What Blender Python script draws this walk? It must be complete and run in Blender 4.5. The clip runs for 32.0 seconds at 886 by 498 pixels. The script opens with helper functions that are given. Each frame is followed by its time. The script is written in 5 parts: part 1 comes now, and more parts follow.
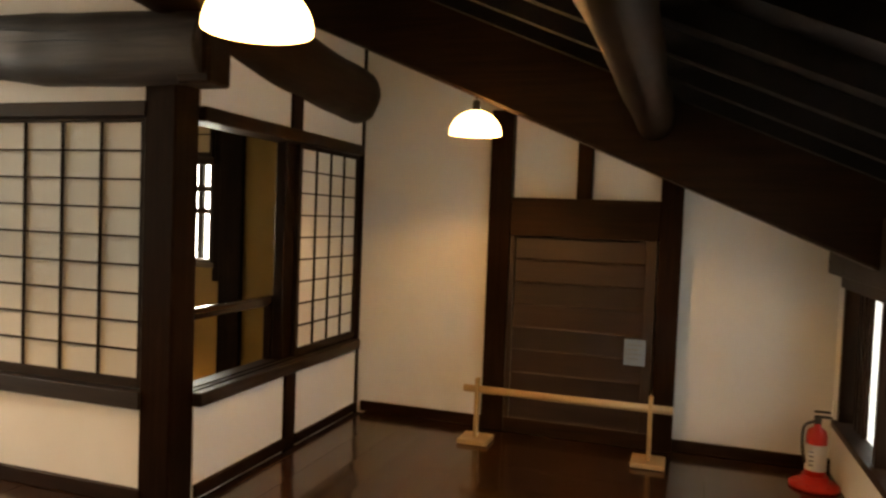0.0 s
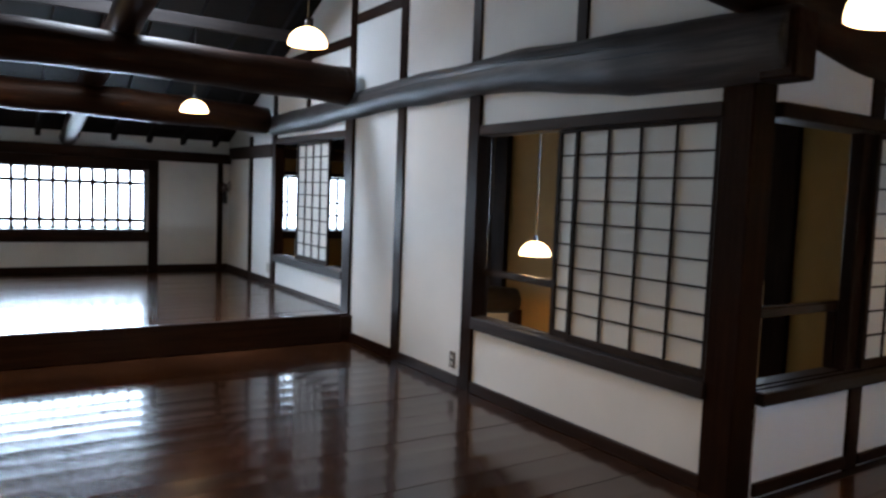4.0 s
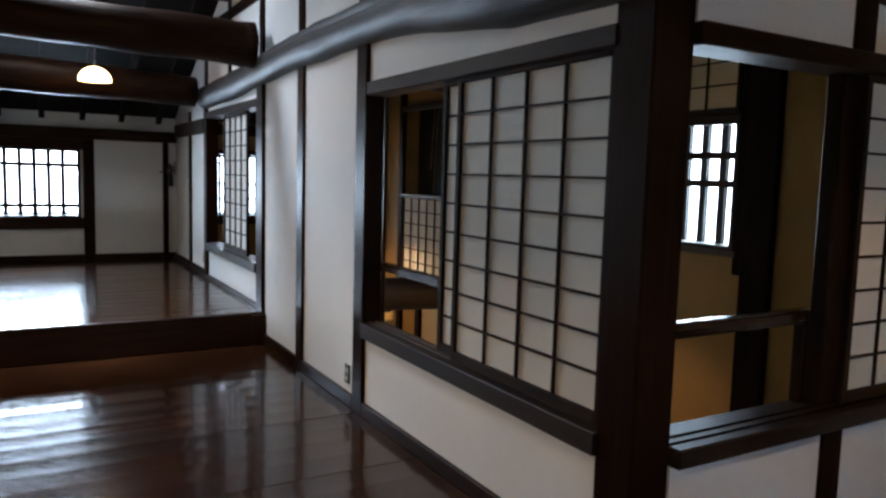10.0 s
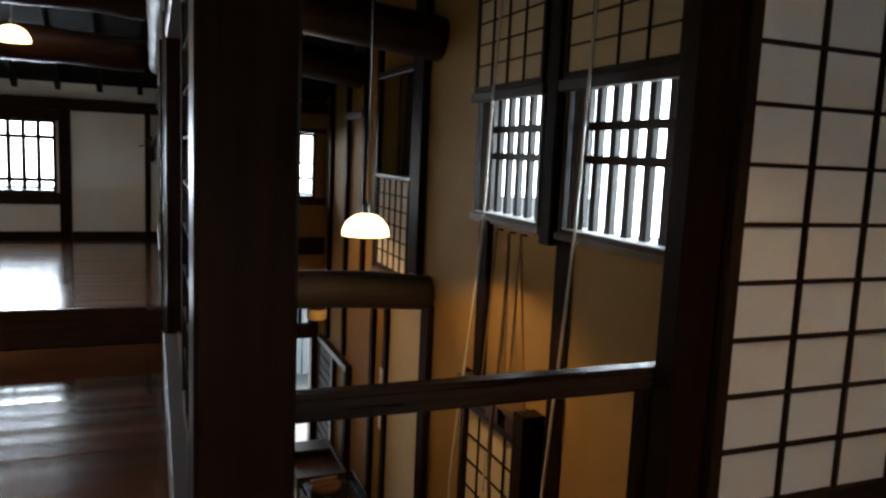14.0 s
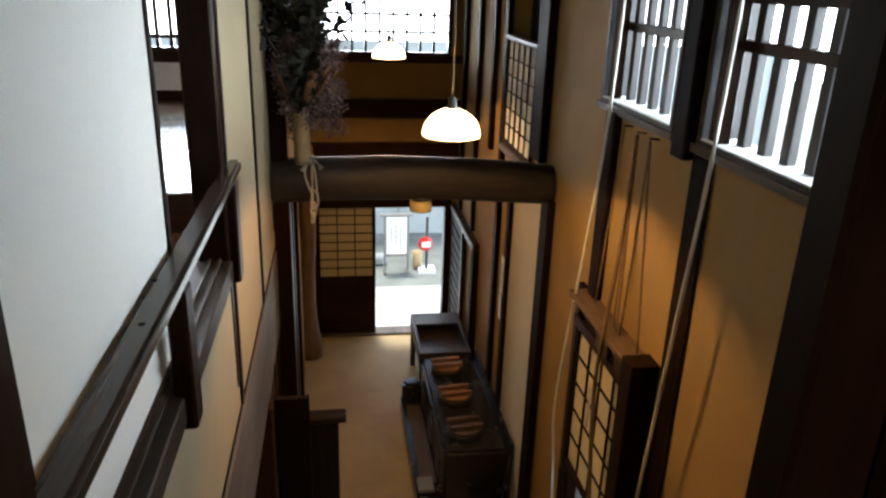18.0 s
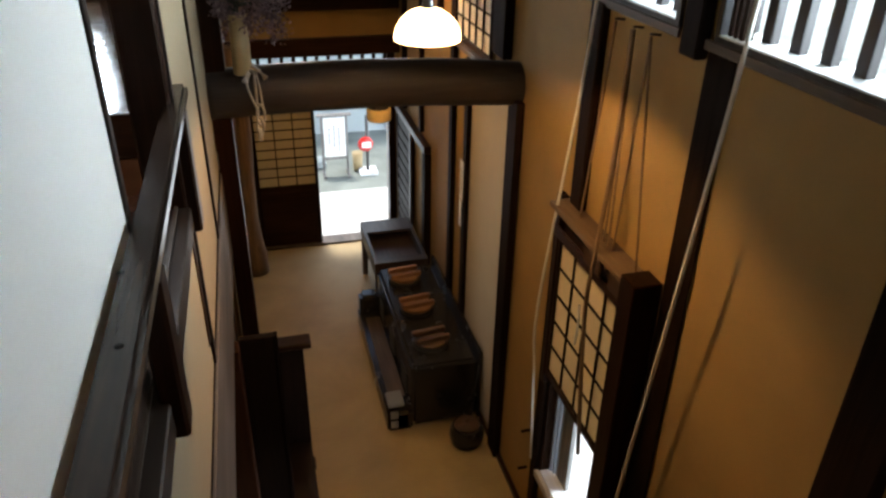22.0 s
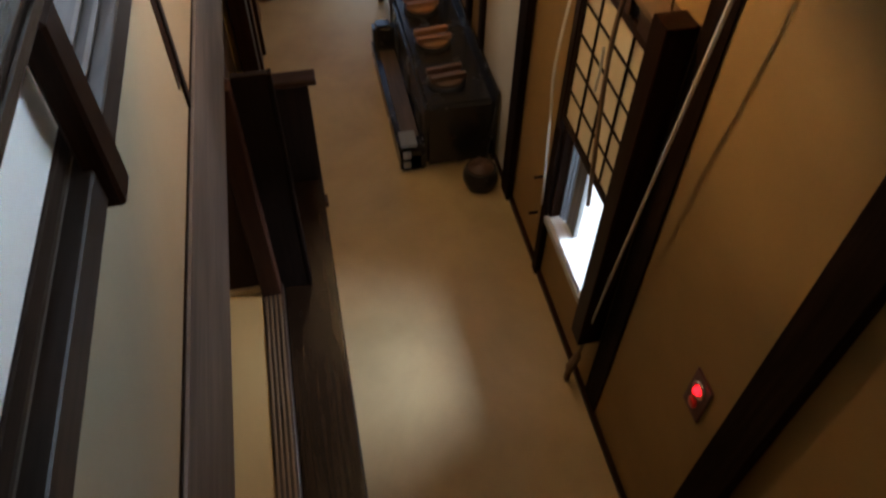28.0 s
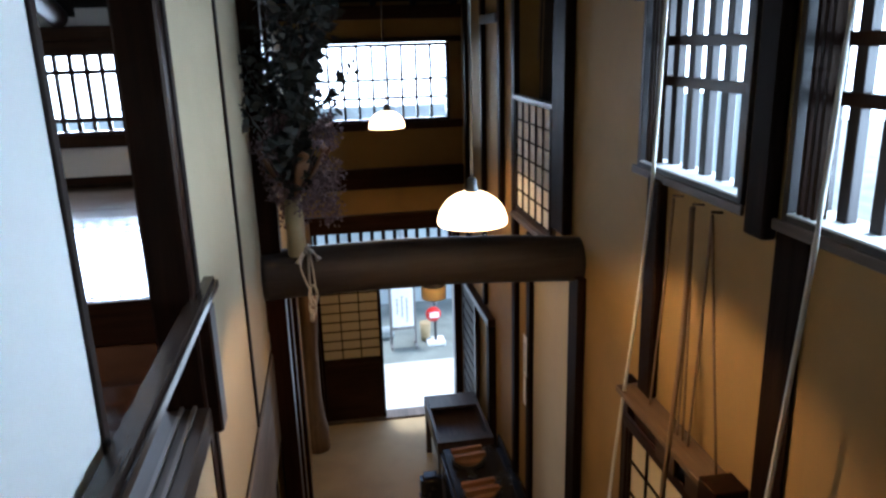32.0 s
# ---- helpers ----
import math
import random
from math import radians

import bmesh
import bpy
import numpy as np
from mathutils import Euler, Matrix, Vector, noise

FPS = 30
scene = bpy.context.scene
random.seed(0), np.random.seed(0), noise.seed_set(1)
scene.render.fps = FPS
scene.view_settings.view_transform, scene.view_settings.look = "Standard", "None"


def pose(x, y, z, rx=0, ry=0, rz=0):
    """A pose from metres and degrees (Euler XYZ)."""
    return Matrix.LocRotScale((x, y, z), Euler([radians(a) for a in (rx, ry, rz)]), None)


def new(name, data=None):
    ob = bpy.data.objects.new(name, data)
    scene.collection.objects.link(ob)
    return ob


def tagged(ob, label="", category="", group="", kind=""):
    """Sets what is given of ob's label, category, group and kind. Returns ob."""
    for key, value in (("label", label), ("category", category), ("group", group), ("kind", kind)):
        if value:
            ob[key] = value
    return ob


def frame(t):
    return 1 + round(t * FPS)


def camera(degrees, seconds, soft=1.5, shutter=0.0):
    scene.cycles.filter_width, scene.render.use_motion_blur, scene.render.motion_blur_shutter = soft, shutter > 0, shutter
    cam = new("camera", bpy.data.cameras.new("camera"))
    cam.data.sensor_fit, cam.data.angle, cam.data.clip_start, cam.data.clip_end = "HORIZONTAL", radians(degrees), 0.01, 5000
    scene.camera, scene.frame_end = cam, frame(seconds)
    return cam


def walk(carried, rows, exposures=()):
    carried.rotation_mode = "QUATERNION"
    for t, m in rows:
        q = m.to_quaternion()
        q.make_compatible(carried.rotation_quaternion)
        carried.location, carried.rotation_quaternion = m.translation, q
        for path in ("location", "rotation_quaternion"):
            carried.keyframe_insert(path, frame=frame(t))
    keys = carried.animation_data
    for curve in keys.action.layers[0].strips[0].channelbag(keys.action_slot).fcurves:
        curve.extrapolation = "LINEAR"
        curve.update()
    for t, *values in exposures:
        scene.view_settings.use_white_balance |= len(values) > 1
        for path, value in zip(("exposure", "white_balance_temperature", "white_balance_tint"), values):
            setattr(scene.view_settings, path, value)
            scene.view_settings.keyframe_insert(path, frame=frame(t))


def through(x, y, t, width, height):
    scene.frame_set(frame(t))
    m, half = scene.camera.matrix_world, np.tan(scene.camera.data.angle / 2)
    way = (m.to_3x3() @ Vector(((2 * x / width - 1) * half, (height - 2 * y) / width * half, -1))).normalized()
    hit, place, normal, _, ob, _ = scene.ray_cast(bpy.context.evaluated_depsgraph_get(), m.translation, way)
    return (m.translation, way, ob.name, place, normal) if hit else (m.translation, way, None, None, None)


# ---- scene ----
cam = camera(62.7, 32.0, 2.5, 0.3)
METRES, EYE, TILT, LEAN, TURN = 5.65, 1.452, 0.0, 0.0, 18.4
ROWS = [
    (0.0, 0.0, 0.0, 0.0, 0.09, -2.45, -2.15),
    (0.5, -0.0067, -0.0009, -0.0004, 4.99, -2.45, -3.03),
    (1.0, -0.0124, -0.0023, -0.0004, 10.05, -2.87, -3.45),
    (1.5, -0.0189, -0.005, -0.0002, 14.47, -3.24, -3.56),
    (2.0, -0.025, -0.0066, 0.0007, 19.04, -3.49, -2.87),
    (2.5, -0.0288, -0.0097, 0.0, 23.16, -3.47, -2.59),
    (3.0, -0.0346, -0.0171, 0.0001, 27.96, -3.51, -3.11),
    (3.5, -0.0392, -0.0243, -0.0011, 32.9, -3.81, -3.01),
    (4.0, -0.0432, -0.0299, -0.0005, 38.67, -4.3, -2.21),
    (4.5, -0.044, -0.0339, -0.0, 43.92, -4.49, -1.24),
    (6.5, -0.0501, -0.0059, 0.0005, 54.21, -4.41, -0.76),
    (7.0, -0.0513, 0.0207, -0.0042, 51.7, -5.18, -1.0),
    (7.5, -0.0529, 0.0511, -0.0074, 49.37, -6.52, -0.11),
    (8.0, -0.0516, 0.0829, -0.0043, 50.29, -7.02, -0.12),
    (8.5, -0.0404, 0.1229, 0.0004, 50.16, -7.08, -0.86),
    (9.0, -0.0378, 0.1562, 0.0007, 46.74, -6.29, -1.38),
    (9.5, -0.0422, 0.192, -0.0027, 44.91, -5.99, -1.81),
    (10.0, -0.038, 0.2223, -0.003, 41.66, -5.74, -1.64),
    (10.5, -0.0279, 0.2569, -0.003, 41.5, -5.7, -1.02),
    (11.0, -0.011, 0.2909, -0.0033, 42.73, -5.87, -0.91),
    (11.5, -0.0072, 0.3224, -0.0075, 42.67, -6.33, -0.9),
    (12.0, -0.0107, 0.3686, -0.0075, 42.62, -6.96, -1.47),
    (12.5, -0.0066, 0.4007, -0.0065, 42.43, -7.07, -1.35),
    (13.0, 0.0006, 0.4474, -0.0029, 44.81, -6.61, -0.73),
    (13.5, 0.0034, 0.4815, -0.003, 47.18, -6.56, -1.56),
    (14.0, -0.0114, 0.5218, -0.0051, 49.95, -7.32, -2.49),
    (14.5, -0.0234, 0.552, -0.0023, 52.95, -8.08, -2.22),
    (15.0, -0.0333, 0.5856, -0.0055, 56.11, -8.71, -2.03),
    (15.5, -0.0369, 0.6142, -0.002, 61.13, -9.55, -2.61),
    (17.5, -0.0832, 0.6528, 0.0238, 63.37, -18.45, -2.7),
    (18.0, -0.092, 0.6626, 0.0327, 63.47, -20.27, -1.83),
    (18.5, -0.0955, 0.67, 0.0375, 64.07, -20.57, -1.52),
    (19.0, -0.0972, 0.6712, 0.0359, 66.36, -21.3, -0.8),
    (19.5, -0.103, 0.6684, 0.035, 67.79, -22.62, -1.26),
    (20.0, -0.1186, 0.6658, 0.0345, 66.75, -24.65, -2.1),
    (20.5, -0.1383, 0.6593, 0.0348, 62.2, -25.78, -2.7),
    (21.0, -0.1524, 0.652, 0.0368, 59.08, -26.03, -2.0),
    (21.5, -0.1613, 0.6483, 0.0363, 57.01, -25.94, -1.62),
    (22.0, -0.1757, 0.6593, 0.0319, 57.06, -28.79, -0.98),
    (22.5, -0.187, 0.6758, 0.0279, 60.11, -31.25, -0.33),
    (23.0, -0.1936, 0.6896, 0.0258, 61.37, -33.1, -0.84),
    (23.5, -0.2009, 0.6966, 0.0233, 62.66, -35.09, -1.3),
    (24.0, -0.2051, 0.6975, 0.0211, 62.22, -37.77, -0.72),
    (24.5, -0.2047, 0.6987, 0.0174, 60.39, -42.46, -0.94),
    (25.0, -0.2048, 0.6988, 0.0154, 59.39, -46.09, -1.03),
    (25.5, -0.2045, 0.6989, 0.013, 59.09, -49.16, -1.3),
    (27.5, -0.2045, 0.7017, 0.0077, 59.82, -55.88, -1.51),
    (28.0, -0.2042, 0.7014, 0.0113, 59.72, -49.71, -0.79),
    (28.5, -0.2036, 0.7015, 0.0142, 59.73, -44.63, -0.1),
    (29.0, -0.203, 0.7011, 0.0177, 59.55, -38.42, 0.84),
    (29.5, -0.2023, 0.7008, 0.021, 59.87, -33.71, 1.15),
    (30.0, -0.2021, 0.7007, 0.0236, 60.41, -29.85, 1.36),
    (30.5, -0.2014, 0.7004, 0.0262, 61.02, -26.36, 1.63),
    (31.0, -0.2004, 0.6999, 0.0291, 61.61, -22.46, 1.87),
    (31.5, -0.2004, 0.6995, 0.0312, 62.07, -19.21, 1.81),
    (32.0, -0.2006, 0.6996, 0.0334, 62.45, -15.93, 1.58),
]
walk(cam, [(t, pose(0, 0, EYE, TILT, LEAN, TURN) @ pose(METRES * x, METRES * y, METRES * z, 90 + pitch, roll, yaw)) for t, x, y, z, yaw, pitch, roll in ROWS],
     [(0.0, 1.36, 10400, 14), (1.0, 1.24, 8200, 13), (2.0, 1.1, 6950, 12), (3.0, 0.9, 6600, 12), (4.0, 0.55, 5750, 10), (6.5, -0.42, 5600, 10), (8.0, -0.1, 5650, 10), (10.0, 0.47, 5900, 10), (13.0, 0.4, 6450, 10),
      (15.0, 0.44, 6800, 10), (18.0, 0.98, 6650, 10), (20.0, 0.86, 6650, 10), (23.0, 1.0, 6500, 10), (25.5, 1.0, 6200, 10), (28.0, 1.0, 5950, 10), (29.0, 0.97, 5350, 10), (30.0, 1.05, 5500, 10), (31.0, 1.0, 5450, 10), (32.0, 0.8, 5400, 10)])

# ---- light and air ----
world = bpy.data.worlds.new("sky")
scene.world = world
world.use_nodes = True
wn = world.node_tree.nodes
sky = wn.new("ShaderNodeTexSky")
sky.sky_type = 'NISHITA'
sky.sun_disc = False
sky.sun_elevation = radians(76)
sky.sun_rotation = radians(250)
wn["Background"].inputs[1].default_value = 0.15
world.node_tree.links.new(sky.outputs[0], wn["Background"].inputs[0])
sun = new("sun", bpy.data.lights.new("sun", 'SUN'))
sun.data.energy, sun.data.angle, sun.data.color = 3.0, radians(10), (1.0, 0.96, 0.9)
sun.matrix_world = pose(0, 0, 12, 14, 0, -70)


def window_light(x, y, z, w, h, rx, rz, watts, tint=(0.82, 0.91, 1.0)):
    lamp = new("window_daylight", bpy.data.lights.new("window_daylight", 'AREA'))
    lamp.data.shape, lamp.data.size, lamp.data.size_y = 'RECTANGLE', w, h
    lamp.data.energy, lamp.data.color = watts, tint
    lamp.matrix_world = pose(x, y, z, rx, 0, rz)
    return lamp


window_light(-11.0, 0.79, 1.22, 1.95, 0.85, 90, -90, 175, (0.72, 0.87, 1.0))
window_light(-11.0, -1.12, 1.22, 0.6, 0.85, 90, -90, 45)
window_light(-11.0, 3.95, 1.22, 1.6, 0.8, 90, -90, 5).data.spread = radians(45)
window_light(-4.7, 5.4, 1.42, 2.0, 0.8, 90, 180, 64, (0.72, 0.89, 1.0)).data.spread = radians(120)
window_light(-5.13, 6.35, -1.05, 1.0, 0.55, 53, 180, 78, (0.76, 0.88, 1.0))
window_light(-11.3, 4.33, -2.0, 0.95, 1.7, 90, -90, 8)
window_light(1.35, 1.8, 0.75, 1.6, 0.6, 90, 90, 26).data.spread = radians(115)
window_light(-7.0, 0.96, 3.85, 0.65, 1.25, 0, 0, 110)


# ---- mesh helpers ----
def box(bm, x0, x1, y0, y1, z0, z1):
    v = [bm.verts.new((x, y, z)) for z in (z0, z1) for x, y in ((x0, y0), (x1, y0), (x1, y1), (x0, y1))]
    for f in ((3, 2, 1, 0), (4, 5, 6, 7), (0, 1, 5, 4), (1, 2, 6, 5), (2, 3, 7, 6), (3, 0, 4, 7)):
        bm.faces.new([v[i] for i in f])
    return v


def soften(bm, w=0.004, seg=1):
    bmesh.ops.bevel(bm, geom=list(bm.edges), offset=w, segments=seg, affect='EDGES', clamp_overlap=True)
    return bm


def block(x0, x1, y0, y1, z0, z1, w=0.004):
    bm = bmesh.new()
    box(bm, x0, x1, y0, y1, z0, z1)
    if w:
        soften(bm, w)
    return bm


def blocks(rows, w=0.0):
    bm = bmesh.new()
    for r in rows:
        box(bm, *r)
    if w:
        soften(bm, w)
    return bm


def tube(bm, pts, radii, seg=12, rough=0.0, flat=1.0):
    """A round bar along pts; rough: waviness of its skin; flat: height to width."""
    rings = []
    pts = [Vector(p) for p in pts]
    for i, p in enumerate(pts):
        d = (pts[min(i + 1, len(pts) - 1)] - pts[max(i - 1, 0)]).normalized()
        side = d.cross(Vector((0, 0, 1)))
        side = Vector((1, 0, 0)) if side.length < 0.05 else side.normalized()
        up = side.cross(d).normalized()
        r = radii[i] if isinstance(radii, (list, tuple)) else radii
        ring = []
        for k in range(seg):
            a = 2 * math.pi * k / seg
            q = side * math.cos(a) + up * math.sin(a) * flat
            s = r * (1 + rough * noise.noise((p + q * r * 2.0) * 2.3) + 0.45 * rough * noise.noise((p.dot(d) * 1.7, math.cos(a) * 2.6 + r * 40, math.sin(a) * 2.6)))
            ring.append(bm.verts.new(p + q * s))
        rings.append(ring)
    for a, b in zip(rings, rings[1:]):
        for k in range(seg):
            f = bm.faces.new((a[k], a[(k + 1) % seg], b[(k + 1) % seg], b[k]))
            f.smooth = True
    bm.faces.new(list(reversed(rings[0])))
    bm.faces.new(rings[-1])
    return bm


def lathe(bm, profile, c=(0, 0, 0), seg=24, closed=False):
    rings = []
    for r, z in profile:
        rings.append([bm.verts.new((c[0] + r * math.cos(2 * math.pi * k / seg), c[1] + r * math.sin(2 * math.pi * k / seg), c[2] + z)) for k in range(seg)])
    for a, b in zip(rings, rings[1:]):
        for k in range(seg):
            f = bm.faces.new((a[k], a[(k + 1) % seg], b[(k + 1) % seg], b[k]))
            f.smooth = True
    if closed:
        bm.faces.new(list(reversed(rings[0])))
        bm.faces.new(rings[-1])
    return bm


def bend(pts, steps=6):
    """A smooth line through pts."""
    out = []
    p = [Vector(q) for q in pts]
    p = [p[0] * 2 - p[1]] + p + [p[-1] * 2 - p[-2]]
    for a, b, c, d in zip(p, p[1:], p[2:], p[3:]):
        for k in range(steps):
            t = k / steps
            out.append(0.5 * (2 * b + (c - a) * t + (2 * a - 5 * b + 4 * c - d) * t * t + (3 * b - a - 3 * c + d) * t ** 3))
    return out + [p[-2]]


def mesh_of(name, bm, material):
    bmesh.ops.recalc_face_normals(bm, faces=bm.faces)
    me = bpy.data.meshes.new(name)
    bm.to_mesh(me)
    bm.free()
    for m in (material if isinstance(material, (list, tuple)) else [material]):
        me.materials.append(m)
    return me


def part(name, bm, material, parent, label=""):
    ob = new(name, mesh_of(name, bm, material))
    ob.parent = parent
    if label:
        ob["label"] = label
    return ob


def thing(name, label, category, group="", at=(0, 0, 0), rz=0):
    ob = new(name)
    ob.empty_display_size = 0.1
    ob.matrix_world = pose(*at, 0, 0, rz)
    return tagged(ob, label, category, group)


def wall_of(name, pieces, material, label):
    """A wall put together from panels, each a part of it."""
    w = thing(name, label, "wall")
    tagged(w, kind="structure")
    for bm in pieces:
        part("wall_panel", bm, material, w)
    return w


def solid(name, bm, material, label, category, group="", kind=""):
    return tagged(new(name, mesh_of(name, bm, material)), label, category, group, kind)


def setting(name, bm, material, label, category="wall"):
    return solid(name, bm, material, label, category, "", "structure")


# ---- materials ----
def tree(name):
    m = bpy.data.materials.new(name)
    m.use_nodes = True
    nt = m.node_tree
    return m, nt, nt.nodes["Principled BSDF"], nt.links.new


def ramp_of(nt, source, stops):
    r = nt.nodes.new("ShaderNodeValToRGB")
    el = r.color_ramp.elements
    while len(el) < len(stops):
        el.new(0.5)
    for e, (p, c) in zip(el, stops):
        e.position, e.color = p, (*c, 1)
    nt.links.new(source, r.inputs[0])
    return r.outputs[0]


def noise_of(nt, vec, scale, detail=4, rough=0.6, dist=0.0):
    n = nt.nodes.new("ShaderNodeTexNoise")
    n.inputs["Scale"].default_value, n.inputs["Detail"].default_value = scale, detail
    n.inputs["Roughness"].default_value, n.inputs["Distortion"].default_value = rough, dist
    nt.links.new(vec, n.inputs["Vector"])
    return n.outputs[0]


def mapped(nt, scale=(1, 1, 1), jitter=0.0):
    co = nt.nodes.new("ShaderNodeTexCoord")
    mp = nt.nodes.new("ShaderNodeMapping")
    mp.inputs["Scale"].default_value = scale
    src = co.outputs["Object"]
    if jitter:
        info = nt.nodes.new("ShaderNodeObjectInfo")
        mul = nt.nodes.new("ShaderNodeVectorMath")
        mul.operation = 'SCALE'
        mul.inputs[0].default_value = (jitter, jitter * 0.7, jitter * 1.3)
        nt.links.new(info.outputs["Random"], mul.inputs["Scale"])
        nt.links.new(mul.outputs[0], mp.inputs["Location"])
    nt.links.new(src, mp.inputs[0])
    return mp.outputs[0]


def blend(nt, a, b, fac, mode='MIX'):
    m = nt.nodes.new("ShaderNodeMix")
    m.data_type, m.blend_type = 'RGBA', mode
    for sock, val in ((m.inputs[0], fac), (m.inputs[6], a), (m.inputs[7], b)):
        if isinstance(val, (int, float)):
            sock.default_value = val
        elif isinstance(val, tuple):
            sock.default_value = (*val, 1)
        else:
            nt.links.new(val, sock)
    return m.outputs[2]


def bump(nt, bsdf, height, strength=0.2, distance=0.01):
    b = nt.nodes.new("ShaderNodeBump")
    b.inputs["Strength"].default_value, b.inputs["Distance"].default_value = strength, distance
    nt.links.new(height, b.inputs["Height"])
    nt.links.new(b.outputs[0], bsdf.inputs["Normal"])


def rough_of(nt, bsdf, source, lo, hi):
    r = nt.nodes.new("ShaderNodeMapRange")
    r.inputs["To Min"].default_value, r.inputs["To Max"].default_value = lo, hi
    nt.links.new(source, r.inputs["Value"])
    nt.links.new(r.outputs[0], bsdf.inputs["Roughness"])


def wood(name, dark, light, axis="x", rough=(0.3, 0.5), coat=0.0, fine=38.0, relief=0.12, per_piece=0.0, hewn=0.0):
    m, nt, b, ln = tree(name)
    s = {"x": (0.05, 1, 1), "y": (1, 0.05, 1), "z": (1, 1, 0.05)}[axis]
    v = mapped(nt, s, 7.0 if per_piece else 0.0)
    grain = noise_of(nt, v, fine, 5, 0.65, 0.4)
    broad = noise_of(nt, mapped(nt, tuple(0.35 + 0.65 * c for c in s), 3.0 if per_piece else 0.0), 3.0, 3, 0.55)
    col = ramp_of(nt, grain, [(0.3, dark), (0.72, light)])
    col = blend(nt, col, tuple(c * 0.62 for c in dark), ramp_of(nt, broad, [(0.42, (0, 0, 0)), (0.75, (0.7, 0.7, 0.7))]))
    if per_piece:
        info = nt.nodes.new("ShaderNodeObjectInfo")
        tone = ramp_of(nt, info.outputs["Random"], [(0.0, (1 - per_piece,) * 3), (1.0, (1 + per_piece,) * 3)])
        col = blend(nt, col, tone, 1.0, 'MULTIPLY')
    ln(col, b.inputs["Base Color"])
    rough_of(nt, b, broad, *rough)
    if hewn:
        cuts = noise_of(nt, mapped(nt, tuple(0.3 + 0.7 * c for c in s)), 7.0, 2, 0.5, 0.2)
        add = nt.nodes.new("ShaderNodeMath")
        add.operation = 'MULTIPLY_ADD'
        add.inputs[1].default_value = hewn
        ln(cuts, add.inputs[0])
        ln(grain, add.inputs[2])
        bump(nt, b, add.outputs[0], relief, 0.004)
    else:
        bump(nt, b, grain, relief, 0.004)
    b.inputs["Specular IOR Level"].default_value = 0.38
    if coat:
        b.inputs["Coat Weight"].default_value, b.inputs["Coat Roughness"].default_value = coat, 0.12
    return m


def plaster(name, colour, stain=0.12, grain=60, relief=0.08, rough=0.85, blotch=1.6):
    m, nt, b, ln = tree(name)
    v = mapped(nt)
    fine, big = noise_of(nt, v, grain, 4, 0.7), noise_of(nt, v, blotch, 4, 0.6, 0.3)
    lo = tuple(c * (1 - stain) for c in colour)
    col = blend(nt, lo, colour, ramp_of(nt, big, [(0.3, (0, 0, 0)), (0.65, (1, 1, 1))]))
    col = blend(nt, col, tuple(c * 0.86 for c in colour), ramp_of(nt, fine, [(0.55, (0, 0, 0)), (0.8, (0.5, 0.5, 0.5))]))
    ln(col, b.inputs["Base Color"])
    b.inputs["Roughness"].default_value = rough
    bump(nt, b, fine, relief, 0.003)
    return m


def plain(name, colour, rough=0.5, metal=0.0, vary=0.15, scale=20.0):
    m, nt, b, ln = tree(name)
    n = noise_of(nt, mapped(nt), scale, 4, 0.6)
    ln(blend(nt, tuple(c * (1 - vary) for c in colour), tuple(min(1, c * (1 + vary)) for c in colour), n), b.inputs["Base Color"])
    rough_of(nt, b, n, max(0.03, rough - 0.1), min(1, rough + 0.1))
    b.inputs["Metallic"].default_value = metal
    return m


def glow(name, colour, strength):
    m, nt, b, ln = tree(name)
    b.inputs["Base Color"].default_value = (*colour, 1)
    b.inputs["Emission Color"].default_value = (*colour, 1)
    b.inputs["Emission Strength"].default_value = strength
    b.inputs["Roughness"].default_value = 0.2
    return m


DARK, LIGHT = (0.0108, 0.0041, 0.0022), (0.031, 0.0125, 0.0068)
beam_x = wood("smoked_timber_x", DARK, LIGHT, "x", (0.36, 0.56), relief=0.5, hewn=3.5)
beam_y = wood("smoked_timber_y", DARK, LIGHT, "y", (0.36, 0.56), relief=0.5, hewn=3.5)
beam_z = wood("smoked_timber_z", tuple(0.75 * c for c in DARK), tuple(0.75 * c for c in LIGHT), "z", (0.3, 0.46))
beam_z.node_tree.nodes["Principled BSDF"].inputs["Specular IOR Level"].default_value = 0.07
for m in (beam_x, beam_y):
    m.node_tree.nodes["Principled BSDF"].inputs["Specular IOR Level"].default_value = 0.16
for m in (beam_x, beam_y, beam_z):
    m.node_tree.nodes["Principled BSDF"].inputs["Specular Tint"].default_value = (1.0, 0.76, 0.58, 1.0)
aged_log = wood("aged_log", (0.02, 0.0145, 0.0125), (0.085, 0.068, 0.061), "x", (0.34, 0.6), fine=30.0, relief=0.85, hewn=2.2)
beam_dull = wood("dull_smoked_timber", (0.017, 0.0115, 0.0095), (0.046, 0.033, 0.028), "y", (0.5, 0.7), relief=0.2, hewn=4.0)
door_board = wood("red_brown_board", (0.018, 0.0062, 0.0028), (0.034, 0.0125, 0.0056), "x", (0.45, 0.6), relief=0.04, per_piece=0.3)
black_board = wood("blackened_board", (0.006, 0.0035, 0.0026), (0.016, 0.009, 0.0065), "z", (0.6, 0.8))
black_board.node_tree.nodes["Principled BSDF"].inputs["Specular IOR Level"].default_value = 0.05
sooty = wood("sooty_timber", (0.0065, 0.0035, 0.0024), (0.02, 0.0105, 0.0068), "z", (0.55, 0.75))
sooty.node_tree.nodes["Principled BSDF"].inputs["Specular IOR Level"].default_value = 0.03
polish_x = wood("polished_rail_x", (0.022, 0.0135, 0.0095), (0.07, 0.046, 0.034), "x", (0.14, 0.3), relief=0.06)
